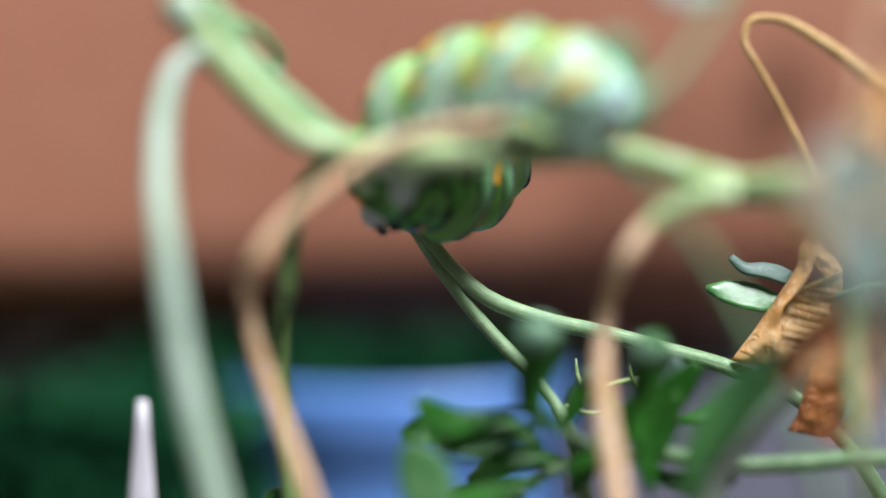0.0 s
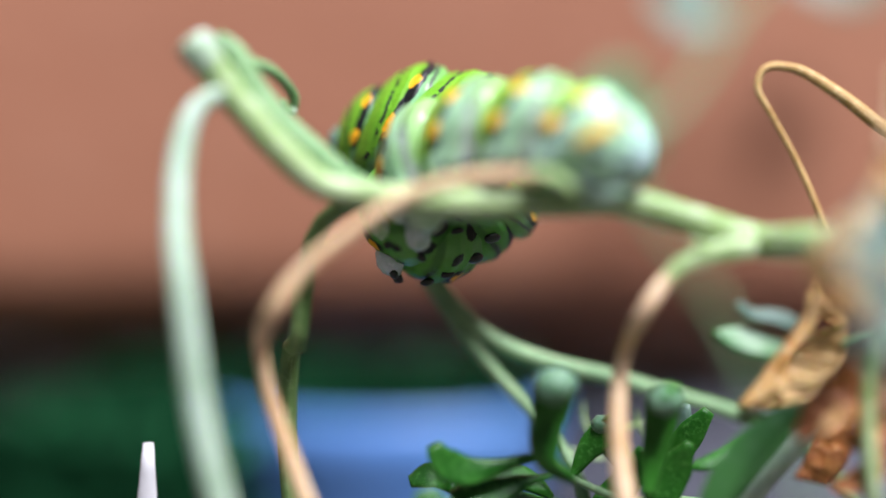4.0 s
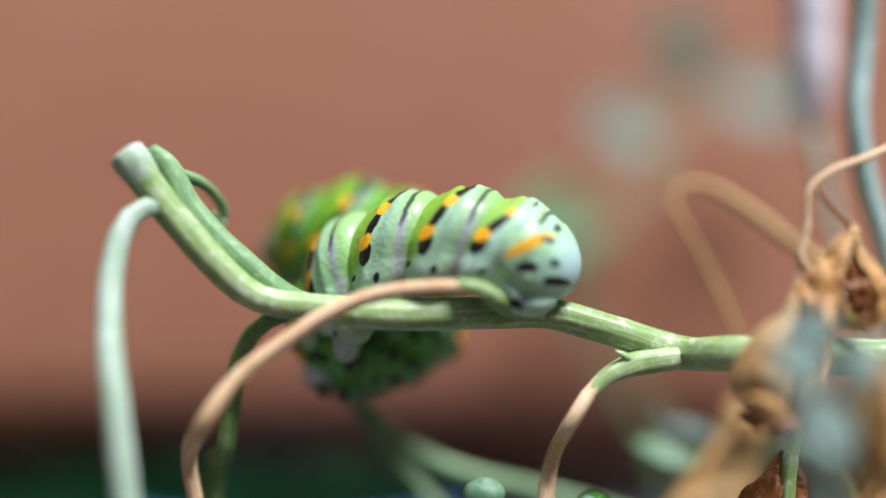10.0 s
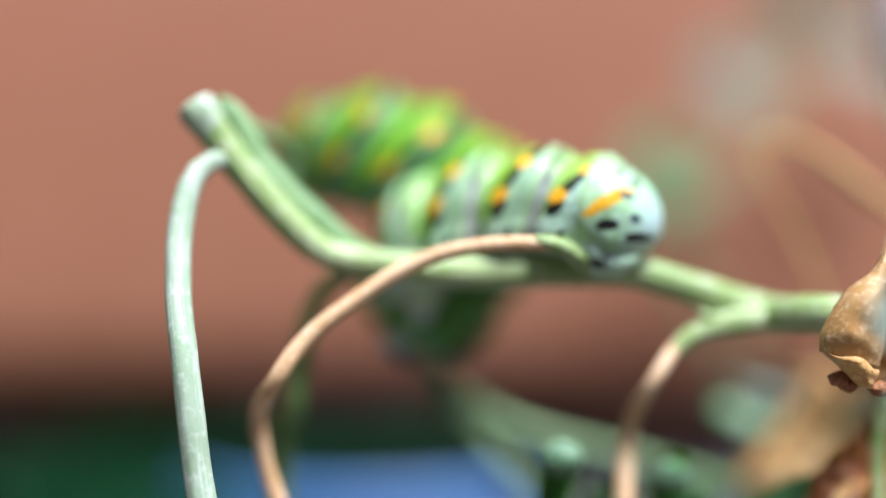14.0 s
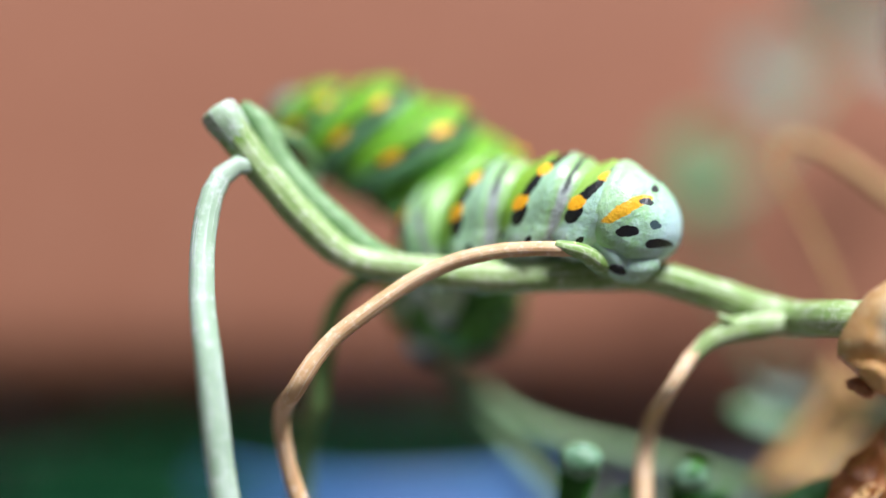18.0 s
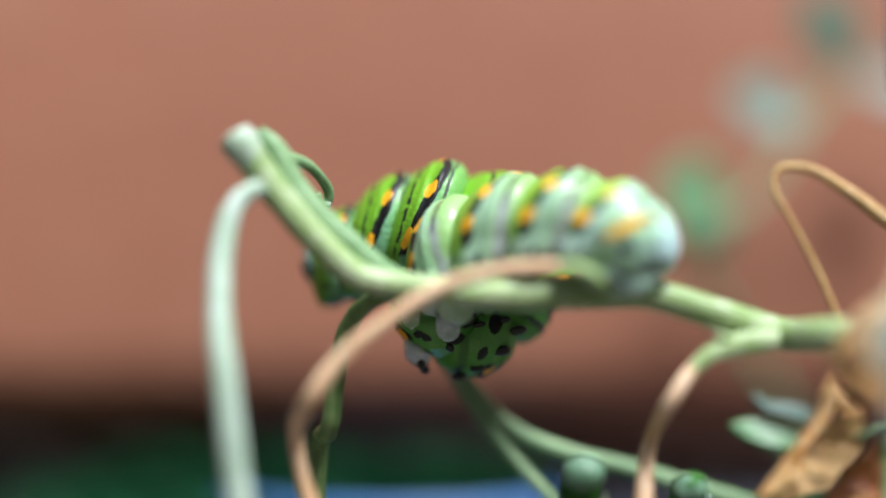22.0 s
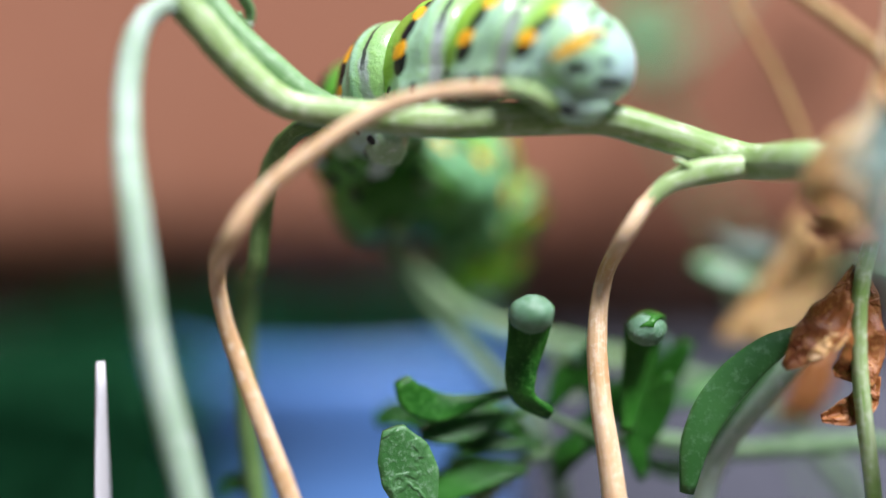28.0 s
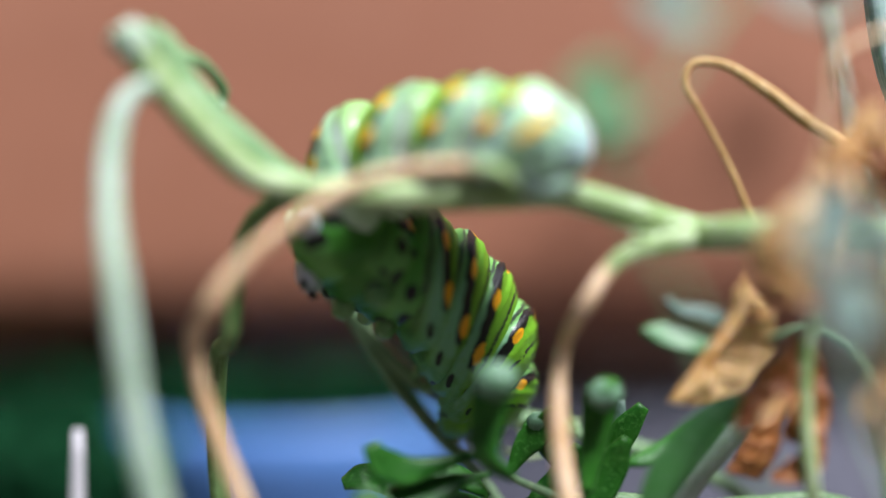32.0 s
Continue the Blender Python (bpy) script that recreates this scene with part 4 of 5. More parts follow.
grown("husk", sheet([(33.2, 105.6, 0.1), (33.7, 105.6, -2.3), (33.4, 105.6, -4.6), (33.7, 105.6, -7.2)], [(35.4, 106, 2.2), (36.3, 106, -1.5), (36.1, 106, -4.6), (35.3, 106, -7.4)], (0.3, 0.9, 0.9, 0.4), 0.18, 1.0, 26, 14, 7), PAPER, "crumpled ragged valve of the husk", shell)
rear_husk = grown("dried_seed_head", sheet([(34.2, 128, -8.9), (33.2, 128, -10.3), (33, 128, -11.7), (31.4, 128, -14.3), (29.9, 128, -16.4), (27.5, 128, -19.6)], [(34.3, 127.4, -9), (34.3, 127.4, -11.5), (33.1, 127.4, -13.9), (31.9, 127.4, -15.1), (31.6, 127.4, -17.3), (31.3, 127.4, -20.2)], (0.1, 0.5, 0.7, 0.9, 0.8, 0.3), 0.18, 0.35, 30, 12, 11), PAPER, "folded papery tan husk with a curled pointed top, veined")
grown("husk", sheet([(35.3, 127.2, -12.7), (33, 127.2, -13.8), (31.8, 127.2, -15), (31.5, 127.2, -17.3), (31.2, 127.2, -20.1)], [(36.8, 128.4, -12.2), (36.8, 128.4, -14.2), (36.6, 128.4, -16.1), (35.3, 128.4, -18.3), (33.2, 128.4, -20.6)], (0.1, -0.5, -0.6, -0.4, 0.1), 0.18, 0.3, 44, 12, 12, 0.1), PALEPAPER, "finely wrinkled inner panel of the husk", rear_husk)
grown("husk", sheet([(34.1, 127.8, -8.9), (33.4, 127.8, -10.4), (34.3, 127.8, -11.8), (35.4, 127.8, -12.8)], [(34.5, 128.6, -8.9), (35.4, 128.6, -10.5), (36.2, 128.6, -11.2), (36.9, 128.6, -12.2)], (0.1, 0.5, 0.6, 0.2), 0.18, 0.3, 24, 10, 13), PAPER, "curled top of the husk", rear_husk)
grown("husk", sheet([(34.2, 126, -19.5), (33.2, 126, -21.9), (32.4, 126, -24.2), (31.8, 126, -25.2)], [(36.5, 126, -17.7), (36.9, 126, -21.4), (36.2, 126, -24.2), (35, 126, -25.9)], (0.3, 1.0, 1.2, 0.8), 0.18, 0.5, 24, 12, 14), RUSSET, "rolled red-brown lower flap of the husk", rear_husk)
grown("husk_stalk", tube([(36.2, 128.2, -14.4, 0.25), (37.9, 128.2, -13.9, 0.3), (39.7, 128.2, -13.4, 0.35), (42.5, 128.2, -14.2, 0.4), (45.2, 128.2, -18, 0.5)] + [(48, 128, -80, 0.8), (44, 126, GROUND - 3, 1.0)], 60, 10), TWIG, "thin stalk of the husk")
husk([(36, 94.7, -4.9), (36.6, 95, -14.4)], 3.0, 5, PAPER, 5, "hanging crumpled tan seed head")
pouch("dark red-brown flared dry husk, torn at its edge", (RUSSET, RUSSET, RUSSET, PAPER),
      ([(34.2, 112.5, -12.4), (32.9, 111.8, -14.9), (31.5, 111.3, -16.8), (29.9, 110.9, -18.4), (28.8, 110.9, -19.3)], [0.3, 0.8, 1.5, 1.5, 0.3], (-0.4, -1, 0.2)), ([(34.8, 113, -12.7), (34.9, 112.4, -15.4), (34.3, 111.6, -18), (33.5, 111.4, -20.4)], [0.3, 1.1, 1.8, 1.5], (0.3, -1, 0.1)), ([(35.6, 112.4, -20.1), (34.3, 111.8, -22.2), (32.8, 111.6, -22.8), (31.6, 111.6, -23)], [0.4, 1.0, 1.0, 0.3], (0, -1, 0.4)), ([(33, 110.5, -17.1), (31.8, 110.2, -17.6), (30.8, 110.2, -18.3), (30.3, 110.3, -18.7)], [0.2, 0.6, 0.5, 0.2], (-0.3, -1, 0.5)))
for at, r in (((30.9, 94.5, -3), 1.8),):
    grown("seed_capsule", ball(r, (1, 0.95, 0.9), at, 0.2), POD, "round grey-green seed capsule")
near_sprig = grown("near_sprig", tube([(30.6, 93, -3.6, 0.3), (32.1, 94, -14.6, 0.35), (42, 96, -40, 0.6), (40, 104, -90, 0.9), (34, 108, GROUND - 3, 1.1)], 60, 10), STALK, "grey-green sprig in front of the husks")
for points, wide in (([(31.1, 93.0, -11.9), (30.6, 93.0, -9.4), (30.4, 93.0, -6.9)], 1.3),
                     ([(32.3, 94.0, -12.4), (32.5, 94.0, -9.9), (32.2, 94.0, -7.4)], 1.0),
                     ([(30.1, 92.0, -6.5), (29.1, 92.0, -4.7), (28.2, 92.0, -3.0)], 1.4),
                     ([(30.8, 93.0, -6.2), (30.4, 93.0, -4.4), (31.2, 93.0, -2.7)], 1.2),
                     ([(33.3, 94.0, -6.7), (34.4, 94.0, -4.9), (35.5, 94.0, -4.5)], 1.1),
                     ([(32.5, 93.0, -10.8), (31.5, 93.0, -9.4), (31.1, 93.0, -7.4)], 1.2)):
    grown("leaf", blade(points, [0.25, wide, wide * 1.2, wide * 0.9, 0.3], (0.1, -1, 0.4), 0.6, 0.25), NEARLEAF, "", near_sprig)
husk([(39.6, 106, -13.7), (39.6, 105.6, -22.9)], 2.8, 5, PAPER, 8, "hanging crumpled tan seed head")
for points in ([(14.5, 127.2, -19.2, 0.08), (14.7, 127.1, -20.9, 0.2), (15.8, 127, -22.5, 0.22), (17.5, 127, -23.4, 0.15)], [(15.8, 126.6, -22.9, 0.2), (16.8, 126.5, -21.6, 0.2), (18.6, 126.6, -21, 0.2), (20.6, 126.9, -20.7, 0.06)], [(18.9, 126.5, -19.8, 0.06), (19.1, 126.6, -20.8, 0.18), (19.7, 126.8, -21.8, 0.18)], [(13.5, 126.9, -23.1, 0.2), (15.5, 126.5, -23.7, 0.22), (17.6, 126.4, -23.4, 0.1)]):
    grown("sepal", tube(points, 20, 8), STEM, "pale pointed sepal of a spent flower")
for at in [(29.4, 104.8, -9.2), (30.2, 105.2, -9.6), (32.3, 105, -9.9)]:
    grown("seed", ball(0.62, (1.15, 0.9, 0.85), at, 0.35, 3), BROWN, "small brown seed")

stake = root("plant_stake", (-20.1, 118.0, GROUND), "slim white flat plant stake, pointed, standing in the ground", "plant stake")
part("stake_shaft", blade([(0, 0, -6), (0, 0, 60), (-0.1, 0, 100), (-0.25, 0, 113.1), (-0.15, 0, 121.1), (0.0, 0, 126.1), (0.1, 0, 129.1)], [1.3] * 15 + [1.1, 0.4], (0, -1, 0), 0.8, 0.06, 0.0, 60, 8), WHITE, stake)

# the paler growth behind
spray = root("leafy_sprig", (50, 182, GROUND), "pale grey-green leafy sprig behind the caterpillar", "plant")
BASE = Vector((50 * MM, 182 * MM, GROUND * MM))
bm = tube(list(reversed([(58, 182, GROUND - 3, 1.0), (60, 180, -80, 0.9), (40, 176, -20, 0.7)] + [(25.1, 167.6, 4.6, 0.55), (30.7, 170.1, 5.9, 0.55), (35.7, 172.6, 11.2, 0.55), (40.3, 175, 18, 0.55), (45.1, 177.5, 24.3, 0.55), (42.8, 179.3, 30.7, 0.55)])), 80, 12)
grown("sprig_stem", bm, TWIG, "", spray)
for points, wide in (([(30.7, 170.1, 5.9), (27.9, 169.1, 6.5), (25.2, 168.1, 8.1), (21.9, 167.6, 9.4)], 5.4), ([(39.7, 175.1, 17.3), (37, 175.3, 18), (34.1, 175.5, 19.7), (31.1, 175.7, 20.7)], 4.2), ([(43.8, 176.4, 22.8), (43.5, 176.4, 26.8), (42.1, 176.4, 29.5), (40.2, 176.5, 32.9)], 4.0), ([(30.7, 170.1, 5.9), (29.4, 170.3, 4.7), (27.1, 170.5, 3.7), (23.5, 170.6, 3.9)], 3.4), ([(47.9, 183.3, 23.7), (52, 183, 23), (56.2, 182.7, 22.9), (60.4, 182.3, 24.3)], 4.2)):
    grown("leaf", blade(points, [0.3, wide * 0.6, wide, wide * 0.8, 0.4], (0, -1, 0.5), 0.4, 0.2), SPRIGGREEN if wide in (3.4, 5.4) else SPRIGLEAF, "", spray)
post = root("lavender_stalk", (50, 140, GROUND), "pale lavender upright flower stalk behind the plants", "stalk")
BASE = Vector((50 * MM, 140 * MM, GROUND * MM))
grown("flower_spike", tube([(42.9, 132.8, 51.7, 2), (42.8, 133.3, 31.2, 2), (42.7, 133.7, 18.4, 1.9), (42.8, 133.8, 14.8, 1)], 40, 14, 6, 0.1, 1.0, 0.2, 3), LAVENDER, "pale lavender spent flower spike", post)
grown("stalk_shaft", tube([(42.8, 133.8, 15.1, 0.6), (45.1, 133.9, 4.5, 0.5), (48.6, 133.9, -6.8, 0.55)] + [(50, 140, -80, 0.7), (50, 140, GROUND - 3, 0.9)], 60, 12), STALK, "", post)


# the caterpillar
grub = root("caterpillar", (20, 115, 0), "plump green caterpillar with black bands and orange spots, on a stem", "caterpillar")
HOME = np.array((20.0, 115.0, 0.0))
COUNT = 13
RADII = [3.85, 4.05, 4.25, 4.35, 4.4, 4.35, 4.4, 4.7, 5.3, 5.6, 5.5, 5.0, 3.7]
SLANT = 0.41


def barrel(r, half, lap, taper0=0.86, taper1=0.86, wrinkle=0.02, seed=0, dome=False, slant=0.0, flank=0.05):
    """One body ring: a barrel along y, back upward (z), with a flank fold and a flatter belly."""
    bm = bmesh.new()
    prof = []
    for u in np.linspace(-1, 1, 21):
        k = taper0 if u < 0 else taper1
        prof.append((u * half, r * (k + (1 - k) * (1 - abs(u) ** 2.4) - 0.014 * math.cos(u * 9.0) - 0.018 * math.exp(-((u - 0.5) / 0.12) ** 2))))
    if dome:
        prof = [(half - (half * 2) * u, r * (1 - 0.03 * math.exp(-((u - 0.42) / 0.06) ** 2)) * max(0.012, 1 - u ** 2.5) ** 0.52) for u in np.linspace(1, 0, 22)]
    else:
        prof = [(-half - lap * 0.6, r * taper0 * 0.85)] + prof
    if not dome:
        prof = [(-half - lap, r * taper0 * 0.55)] + prof
    prof = prof + [(half + lap * 0.6, r * taper1 * 0.85), (half + lap, r * taper1 * 0.55)]
    rings = []
    for y, rad in prof:
        ring = []
        for k in range(40):
            a = 2 * math.pi * k / 40
            s, c = math.sin(a), math.cos(a)
            swell = max(0.0, 1 - (y / half) ** 2)
            q = rad * (1 + flank * swell * math.exp(-((math.atan2(abs(s), c) - 1.85) / 0.32) ** 2) - flank * 0.3 * math.exp(-((math.atan2(abs(s), c) - 1.5) / 0.12) ** 2))
            q *= 1 + wrinkle * noise.noise((s * 2 + seed, y * 1.1, c * 2))
            z = c * q
            if c < 0:
                z *= 0.90
            ring.append(bm.verts.new((s * q * MM, (y - slant * z) * MM, z * MM)))
        rings.append(ring)
    for a, b in zip(rings, rings[1:]):
        for k in range(40):
            bm.faces.new((a[k], b[k], b[(k + 1) % 40], a[(k + 1) % 40]))
    bm.faces.new(rings[0])
    bm.faces.new(list(reversed(rings[-1])))
    bmesh.ops.recalc_face_normals(bm, faces=bm.faces[:])
    return bm


def stub(at, way, r0, r1, long):
    a = np.array(at, float)
    w = np.array(way, float) / np.linalg.norm(way)
    return tube([(*a, r0), (*(a + w * long * 0.5), r0 * 0.95), (*(a + w * long * 0.85), r1), (*(a + w * long), r1 * 0.8)], 14, 14, 0, 0, 1, 0.08, at[0])


segments = []
for i in range(COUNT):
    r = RADII[i]
    if i == 0:
        seg = part("rump", barrel(r, 3.1, 1.0, 0.30, 0.98, 0.05, 3, True), RUMP, grub, "pale blue-white rump with black patches")
        for sx in (-1, 1):
            bm = tube([(sx * 1.4, 0.8, -2.3, 0.8), (sx * 1.75, -0.4, -2.3, 1.35), (sx * 1.7, -1.3, -1.85, 1.35), (sx * 1.3, -2.2, -1.2, 0.8)], 22, 18, 3, 0.05, 1.0, 0.12, 5)
            foot = part("clasper", bm, RUMPFOOT, seg, "whitish grasping hind foot, creased")
            part("foot_spot", ball(0.55, (0.6, 1.25, 0.75), (sx * 3.3, 0.0, -2.42), 0.25, 2), BLACK, foot)
            bm = tube([(sx * 2.4, 4.4, -0.5, 0.5), (sx * 2.65, 3.0, -1.1, 0.9), (sx * 2.6, 1.5, -1.7, 1.05), (sx * 2.35, 0.4, -2.25, 1.15), (sx * 2.0, -0.5, -2.7, 1.0), (sx * 1.5, -1.1, -2.8, 0.5)], 28, 16, 3, 0.07, 1.0, 0.18, 8)
            part("flank_fold", bm, RUMPFOOT, seg, "pale fold of skin running down to the hind foot")
    else:
        half = (1.95, 2.3, 2.5, 2.5, 2.45)[i - 1] if i < 6 else 1.95 if i < 12 else 1.5
        bm = barrel(r, half, 1.4, 0.86 if i < 6 else 0.89, 0.86 if i < 6 else 0.89, 0.035, i, False, SLANT if i < 5 else 0.6 if i > 7 else 0.0, 0.15 if i < 6 else 0.05)
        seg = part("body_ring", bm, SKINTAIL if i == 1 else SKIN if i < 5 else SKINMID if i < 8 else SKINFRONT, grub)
        if i in (3, 4):
            for sx in (-1, 1):
                foot = part("proleg", ball(1.0, (1.5, 1.7, 1.9), (sx * 3.1, 0.2, -2.5), 0.15, 4), PALEFOOT, seg, "stubby whitish green leg pressed on the stem")
                part("proleg_spot", ball(0.34, (0.5, 1.0, 1.2), (sx * 4.5, -0.3, -1.9), 0.2, 2), BLACK, foot)
                part("proleg_spot", ball(0.3, (0.5, 1.0, 1.0), (sx * 4.3, 1.2, -2.4), 0.2, 2), BLACK, foot)
        if i == 5:
            for sx in (-1, 1):
                foot = part("proleg", ball(1.0, (1.0, 1.3, 1.25), (sx * 3.45, -0.7, -2.0), 0.15, 4), PAD, seg, "stubby lilac-white leg")
                part("proleg_spot", ball(0.42, (0.6, 1.1, 0.9), (sx * 3.9, 1.1, -2.3), 0.2, 2), BLACK, foot)
                foot = part("proleg", ball(1.0, (0.8, 1.25, 1.05), (sx * 3.75, -1.3, 0.5), 0.15, 4), PALEFOOT, seg, "stubby whitish green leg")
                part("proleg_spot", ball(0.36, (0.6, 1.0, 1.0), (sx * 4.5, -0.2, 0.1), 0.2, 2), BLACK, foot)
                foot = part("proleg", ball(1.0, (0.95, 1.45, 1.15), (sx * 3.4, 2.7, 1.2), 0.15, 4), PAD, seg, "stubby lilac-white leg with a dark claw")
                part("proleg_spot", ball(0.46, (0.6, 1.1, 0.8), (sx * 4.2, 3.3, 0.6), 0.2, 2), BLACK, foot)
                part("proleg_claw", ball(0.5, (0.8, 1.1, 0.8), (sx * 3.7, 4.2, 0.7), 0.3, 2), BLACK, foot)
        if i == 6:
            for sx in (-1, 1):
                for py, pz, size in ((1.2, -0.6, 0.66), (2.6, -2.3, 0.6), (-0.7, -2.9, 0.45), (1.5, -3.1, 0.4), (-0.6, 1.2, 0.5), (-1.7, 2.5, 0.5)):
                    out = math.sqrt(r * r - pz * pz)
                    part("flank_spot", ball(size, (0.45, 1.25, 0.8), (sx * out * 0.99, py, pz * (0.9 if pz < 0 else 1)), 0.25, 2), BLACK, seg)
        if 6 <= i <= 7:
            for sx in (-1, 1):
                part("proleg", stub((sx * 1.7, 0.1, -r * 0.72), (sx * 0.35, 0, -1), 0.95, 0.7, 1.6), FLESH, seg, "stubby green leg")
        if i >= COUNT - 3:
            for sx in (-1, 1):
                part("leg", stub((sx * 1.2, 0.3, -r * 0.75), (sx * 0.3, 0.25, -1), 0.55, 0.15, 1.9), FLESH if i < COUNT - 1 else BLACK, seg, "small pointed front leg")
    segments.append(seg)
head = part("head_capsule", ball(2.25, (0.98, 0.85, 1.05), (0, 0, 0), 0.04), HEADSKIN, grub, "small rounded grey-green head with black stripes")
for sx in (-1, 1):
    part("face_stripe", ball(1.0, (0.32, 0.5, 1.5), (sx * 0.9, 1.25, 0.3), 0.1, 2), BLACK, head)
    part("mouthpart", stub((sx * 0.5, 1.2, -1.5), (sx * 0.2, 0.5, -1), 0.4, 0.2, 1.0), BLACK, head)
segments.append(head)

# the hind half stays on the stem; the front half bends
HIND = [(17.5, 111.2, 0), (15.3, 111.3, 1.8), (11.8, 112.4, 3.1), (8.1, 114.2, 3.1), (4.4, 116.4, 2.2), (1.6, 118.8, 0.2)]
HIND_UP = [(0, -0.25, 1), (0, -0.3, 1), (0, -0.35, 1), (0, -0.35, 1), (-0.3, -0.15, 1), (-0.8, 0.3, 0.6)]
# postures: places in millimetres and the way the back faces, from the fold to the head
hidden = [(0.3, 121.5, -2.4, -0.9, 0.6, 0), (1.1, 123, -3.7, -0.4, 0.8, -0.7), (3.5, 125, -3.4, 0.5, 0.5, -0.8), (5.3, 127.5, -1.7, 1, 0.8, 0.1), (6, 129, 0.9, 0.8, 0.8, 0.6), (5.3, 130, 3.1, 0.55, 0.8, 0.75), (3.8, 130.5, 3.4, 0.5, 0.8, 0.8), (2.7, 130.5, 2.2, 0.4, 0.8, 0.8)]
bowed = [(0.7, 121.5, -2.6, -0.9, 0.6, 0), (1.8, 123, -4.4, -0.4, 0.8, -0.7), (4.2, 124.5, -4, 0.5, 0.5, -0.8), (5.6, 125.3, -0.9, 1, 0.1, 0.1), (5, 125.2, 2.1, 0.7, -0.3, 0.7), (2.7, 125.6, 4.1, 0.2, -0.5, 0.85), (-0.3, 126.6, 4.4, -0.1, -0.55, 0.85), (-3, 127.6, 3.6, -0.3, -0.5, 0.8), (-5, 128.4, 2.7, -0.4, -0.5, 0.75), (-6.4, 129, 1.8, -0.5, -0.4, 0.75)]
probing = [(0.7, 121.5, -2.6, -0.9, 0.6, 0), (1.8, 123, -4.5, -0.4, 0.8, -0.7), (4.3, 124.5, -4.1, 0.5, 0.5, -0.8), (5.7, 125.3, -0.8, 1, 0.1, 0.1), (4.9, 125.2, 2.1, 0.7, -0.3, 0.7), (2.5, 125.8, 3.7, 0.2, -0.5, 0.85), (-0.3, 127, 4.1, -0.1, -0.55, 0.85), (-2.6, 128, 3.8, -0.4, -0.5, 0.75), (-4.3, 129, 2.7, -0.5, -0.4, 0.7)]
low = [(0.7, 121.5, -2.6, -0.9, 0.6, 0), (1.8, 123, -4.5, -0.4, 0.8, -0.7), (4.4, 124.5, -4.2, 0.5, 0.5, -0.8), (6.3, 125.4, -0.2, 1, 0.1, 0.1), (5.3, 125, 3.2, 0.7, -0.35, 0.65), (2.6, 125, 5.2, 0.3, -0.6, 0.75), (-0.7, 125.8, 6.1, 0.1, -0.65, 0.75), (-3.6, 127, 5.9, 0, -0.65, 0.75), (-5.8, 128, 5.7, -0.2, -0.6, 0.75), (-7.1, 129, 4.4, -0.3, -0.5, 0.75)]
reared = [(0.7, 121.5, -2.6, -0.9, 0.6, 0), (1.8, 123, -4.4, -0.4, 0.8, -0.7), (4.1, 124.5, -4.2, 0.5, 0.5, -0.8), (4.6, 125.4, -0.4, 1, 0.1, 0.1), (3.7, 124.2, 2.7, 0.8, -0.4, 0.5), (1.8, 123, 5.0, 0.6, -0.55, 0.6), (-1.0, 122.8, 7.0, 0.5, -0.6, 0.65), (-4.4, 123.6, 8.6, 0.35, -0.6, 0.7), (-8.0, 124.8, 9.5, 0.2, -0.6, 0.75), (-11, 126, 10.2, 0, -0.6, 0.8)]
turning = [(0.7, 121.5, -2.6, -0.9, 0.6, 0), (1.8, 123, -4.5, -0.4, 0.8, -0.7), (4.4, 124.5, -4.2, 0.5, 0.5, -0.8), (4.9, 125.4, -0.3, 1, 0.1, 0.1), (4.1, 124.4, 1.8, 0.75, -0.4, 0.5), (2.9, 123.8, 3.5, 0.65, -0.5, 0.6), (1.3, 124.2, 5.3, 0.5, -0.5, 0.7), (-1.1, 125.4, 6.6, 0.25, -0.5, 0.8), (-3.6, 126.8, 6.7, 0, -0.5, 0.85), (-6.2, 128, 6.8, -0.2, -0.5, 0.8)]
reaching = [(0.7, 121.5, -2.6, -0.9, 0.6, 0), (1.8, 123, -4.5, -0.4, 0.8, -0.7), (4.5, 124, -4.2, 0.5, 0.5, -0.8), (5.9, 125, -0.6, 1, 0.1, 0.1), (5.3, 124.2, 1.4, 0.7, -0.5, 0.5), (3.2, 123.8, 2.8, 0.3, -0.6, 0.75), (0.5, 124.3, 3.1, 0, -0.6, 0.8), (-2.5, 125.4, 2.5, -0.25, -0.5, 0.8), (-6.2, 126.6, 1.3, -0.35, -0.4, 0.8), (-9.7, 127.6, -0.8, -0.4, -0.3, 0.8)]
tucked = [(0.7, 121.5, -2.6, -0.9, 0.6, 0), (1.8, 123, -4.5, -0.4, 0.8, -0.7), (4.5, 124.5, -4.2, 0.5, 0.5, -0.8), (6.8, 126.5, -1.4, 1, 0.1, 0.1), (5.7, 127.5, 1.7, 0.7, -0.4, 0.6), (3.1, 127.5, 2.8, 0.2, -0.5, 0.85), (0.9, 127, 2.5, -0.2, -0.5, 0.8), (-0.2, 127, 0.9, -0.6, -0.5, 0.5), (-0.4, 127.5, -1, -0.8, -0.4, 0.2)]
dropping = [(-0.8, 123, -3, -0.9, 0.6, 0), (0.5, 123.4, -5.8, -0.2, 1, 0), (3.2, 125.5, -7.2, 0.3, 0.6, 0.6), (6.0, 128, -6.6, 0.5, 0.4, 0.85), (8.3, 129.2, -7.3, 0.8, 0.4, 0.5), (9.4, 129.5, -9.6, 0.9, 0.3, 0.2), (9.3, 129, -12, 0.9, 0.3, 0), (8.8, 128.4, -14, 0.9, 0.3, -0.1)]
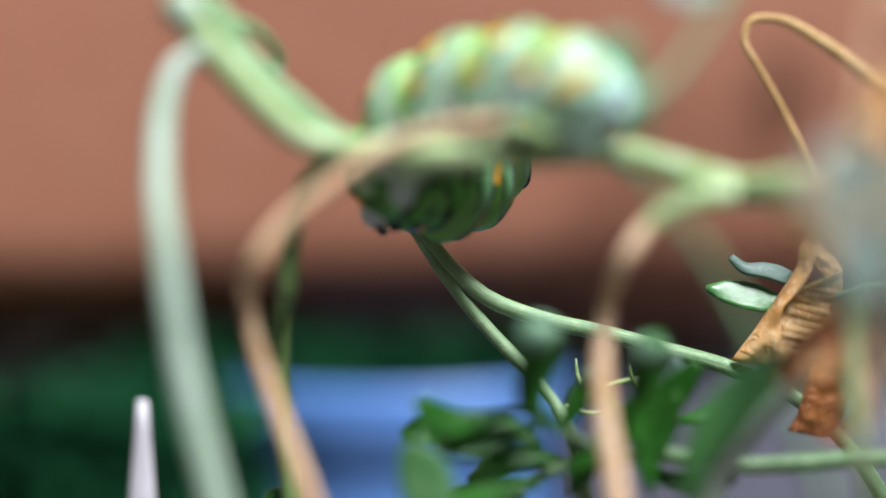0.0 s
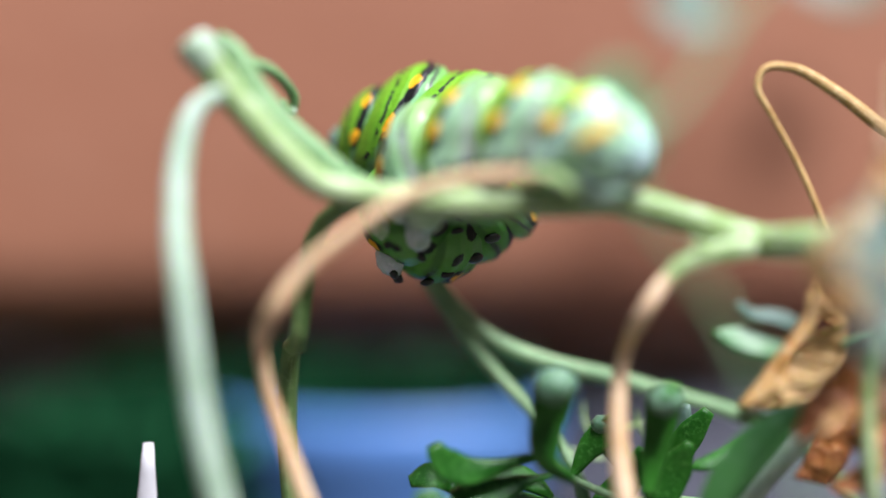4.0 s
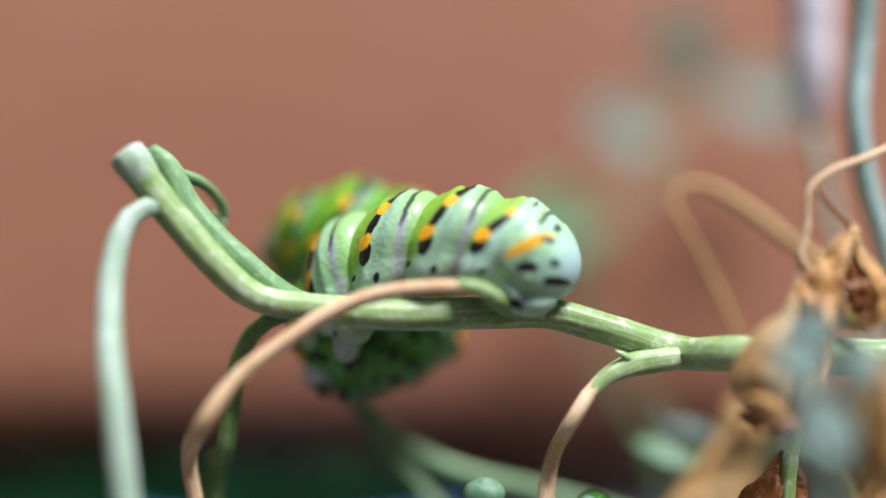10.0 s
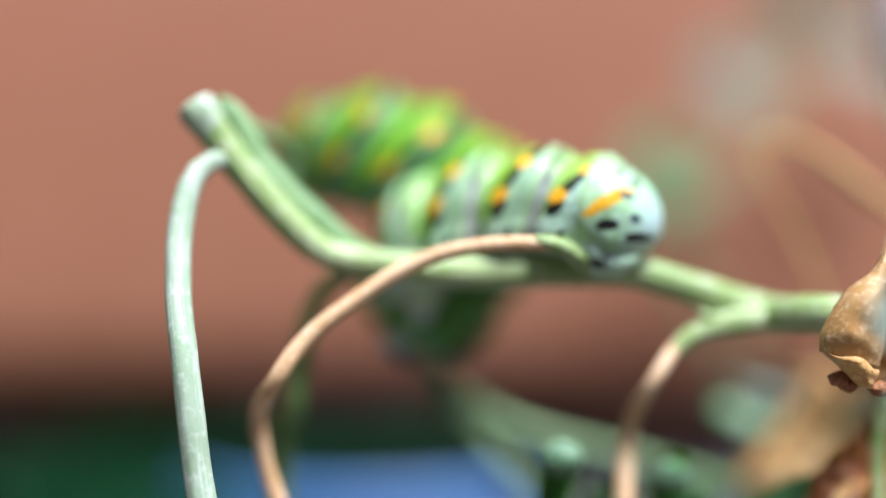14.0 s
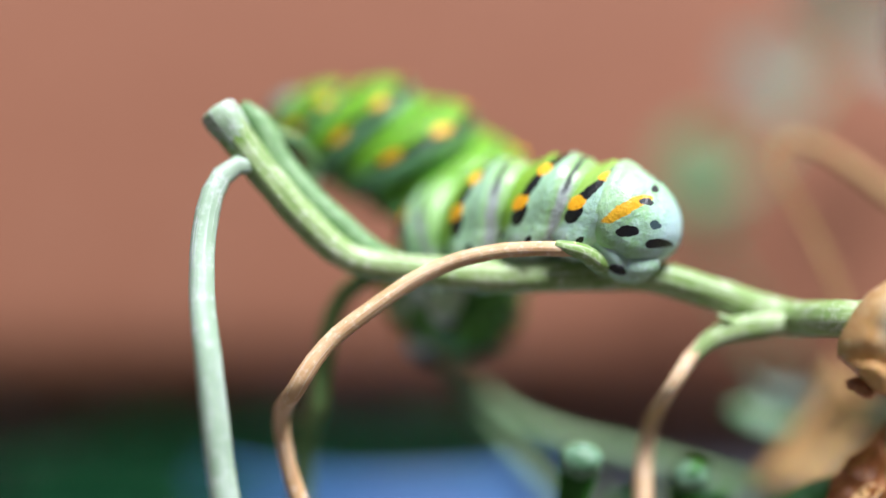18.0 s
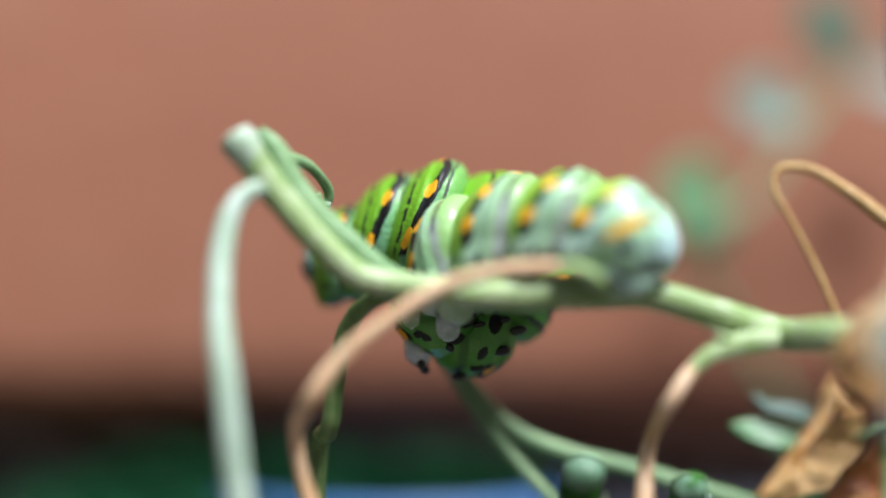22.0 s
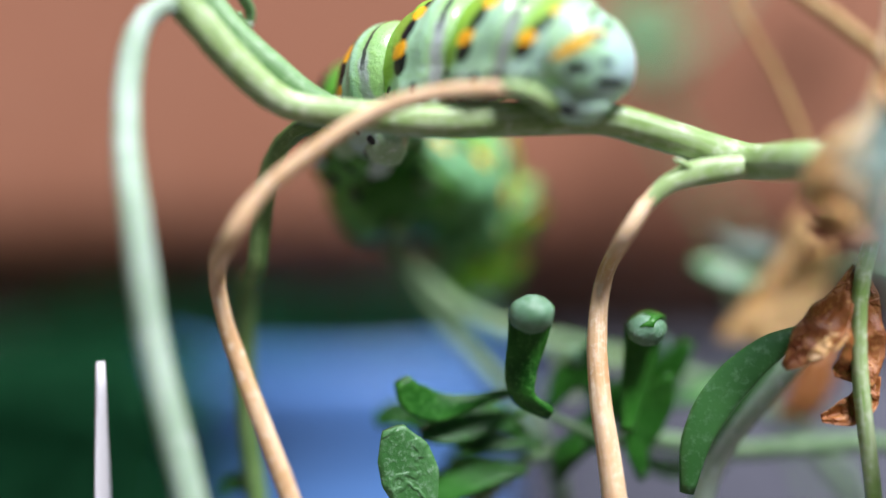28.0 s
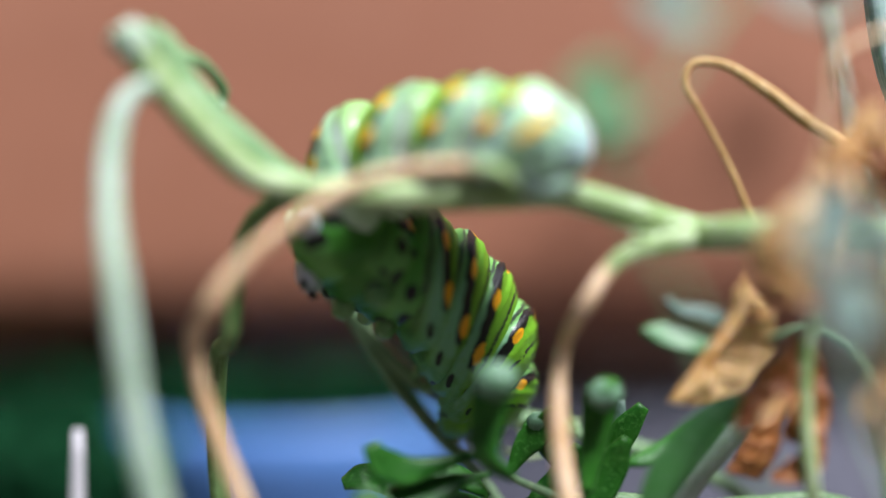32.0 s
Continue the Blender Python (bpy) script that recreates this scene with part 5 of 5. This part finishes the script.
hanging = [(-0.6, 125, -3, -0.9, 0.6, 0), (0.3, 126, -6.3, -0.2, 1, 0), (3.1, 129, -7.2, 0.3, 0.6, 0.6), (6.4, 132.5, -6.8, 0.5, 0.2, 0.85), (8.7, 134.5, -8.9, 0.8, -0.1, 0.5), (8.9, 135.2, -11.8, 0.9, -0.3, 0.2), (8.4, 135, -14.6, 0.9, -0.3, 0), (7.6, 134, -16.8, 0.9, -0.3, -0.1)]
slanting = [(0.2, 124, -2.1, -0.9, 0.6, 0), (1, 125, -4.7, -0.1, 0.9, 0.2), (3.8, 128, -5.5, 0.4, 0.2, 0.85), (7, 130.5, -7.3, 0.5, -0.25, 0.8), (9.9, 132, -9.8, 0.65, -0.45, 0.6), (11.9, 132.8, -12.7, 0.75, -0.5, 0.4), (12.9, 132.8, -15.9, 0.82, -0.5, 0.25), (12.7, 132, -18.7, 0.85, -0.45, 0)]
on_twig = [(0.6, 119.6, -2.6, -0.9, 0.6, 0), (1, 119, -5.5, -0.1, 0.9, 0.2), (3.4, 120.5, -7.4, 0.4, 0.2, 0.85), (6.2, 121.8, -8.8, 0.5, -0.25, 0.8), (8.9, 123.3, -11.3, 0.65, -0.45, 0.6), (11.2, 124.6, -14.3, 0.75, -0.5, 0.4), (12.2, 125.3, -17.6, 0.82, -0.5, 0.25), (11.3, 125.2, -20.7, 0.85, -0.45, 0)]
POSTURES = [(0, hidden), (2.5, hidden), (4.5, bowed), (6.2, bowed), (8.6, probing), (10.8, probing), (13.2, low), (15.3, reared), (18.8, reared), (20.6, turning),
            (21.0, turning), (22.2, reaching), (23.4, reaching), (24.5, tucked), (26.5, dropping), (28.2, hanging), (30, slanting), (31.2, on_twig), (32, on_twig)]


# how far the middle of the hind half settles on the stem in a posture
SINK = {id(reared): 0.7, id(turning): 0.6, id(low): 0.4, id(slanting): 0.6, id(on_twig): 0.9, id(hanging): 0.5}


def spine(shape):
    drop = SINK.get(id(shape), 0.0)
    p = glide([(x, y, z - drop * k, *u) for (x, y, z), k, u in zip(HIND, (0, 0.3, 0.9, 1, 1, 0.6), HIND_UP)] + shape, 400)
    return p, tangents(p)


def body_at(shape):
    """The pose of every ring along the spine of a posture, in the caterpillar's own space."""
    p, t = spine(shape)
    poses = []
    long = np.concatenate([[0], np.cumsum(np.linalg.norm(np.diff(p[:, :3], axis=0), axis=1))])
    at = [2.6, 6.0, 9.7, 14.4, 19.2, 23.9]
    rest = (long[-1] - 2.0 - at[-1]) / (COUNT - len(at))
    at += [at[-1] + rest * (k + 1) for k in range(COUNT - len(at))] + [long[-1] - 0.3]
    for u in at:
        k = int(np.argmin(np.abs(long - u)))
        y = Vector(t[k])
        z = Vector(p[k, 3:6])
        z = (z - y * z.dot(y)).normalized()
        x = y.cross(z)
        m = Matrix((x, y, z)).transposed().to_4x4()
        m.translation = Vector((p[k, :3] - HOME) * MM)
        poses.append(m)
    return poses


def motions():
    walk(focus, [(t, pose(0, d * MM, 0)) for t, d in FOCUS])
    for twig in twigs:
        walk(twig, [(t, pose(0, 0, z * MM)) for t, z in ((0, 0), (24.5, 0), (26.5, -2.2), (28, -3.2), (30, -3.8), (32, -4))])
    walk(spray, [(t, pose(50 * MM, 182 * MM, GROUND * MM, 0, math.degrees(x / 165), 0)) for t, x in ((0, -6.3), (5, -4.9), (9, -3), (12, 0), (17, 4.2), (22, 2.9), (28, 1.7), (32, 3.2))])
    walk(stake, [(t, pose(x * MM, y * MM, (GROUND + up) * MM, 0, 0, turn)) for t, x, y, up, turn in
                 ((0, -20.1, 118, 0, 0), (2.5, -20.1, 118, 0, 0), (14, -19.6, 116.5, 1, 34), (26.5, -19.1, 115, 1.9, 66), (28, -19.1, 115, 1.9, 76), (32, -19.1, 115, 1.9, 70))])
    made = {}
    for t, shape in POSTURES:
        if id(shape) not in made:
            made[id(shape)] = body_at(shape)
    for i, seg in enumerate(segments):
        walk(seg, [(t, made[id(shape)][i]) for t, shape in POSTURES])


motions()
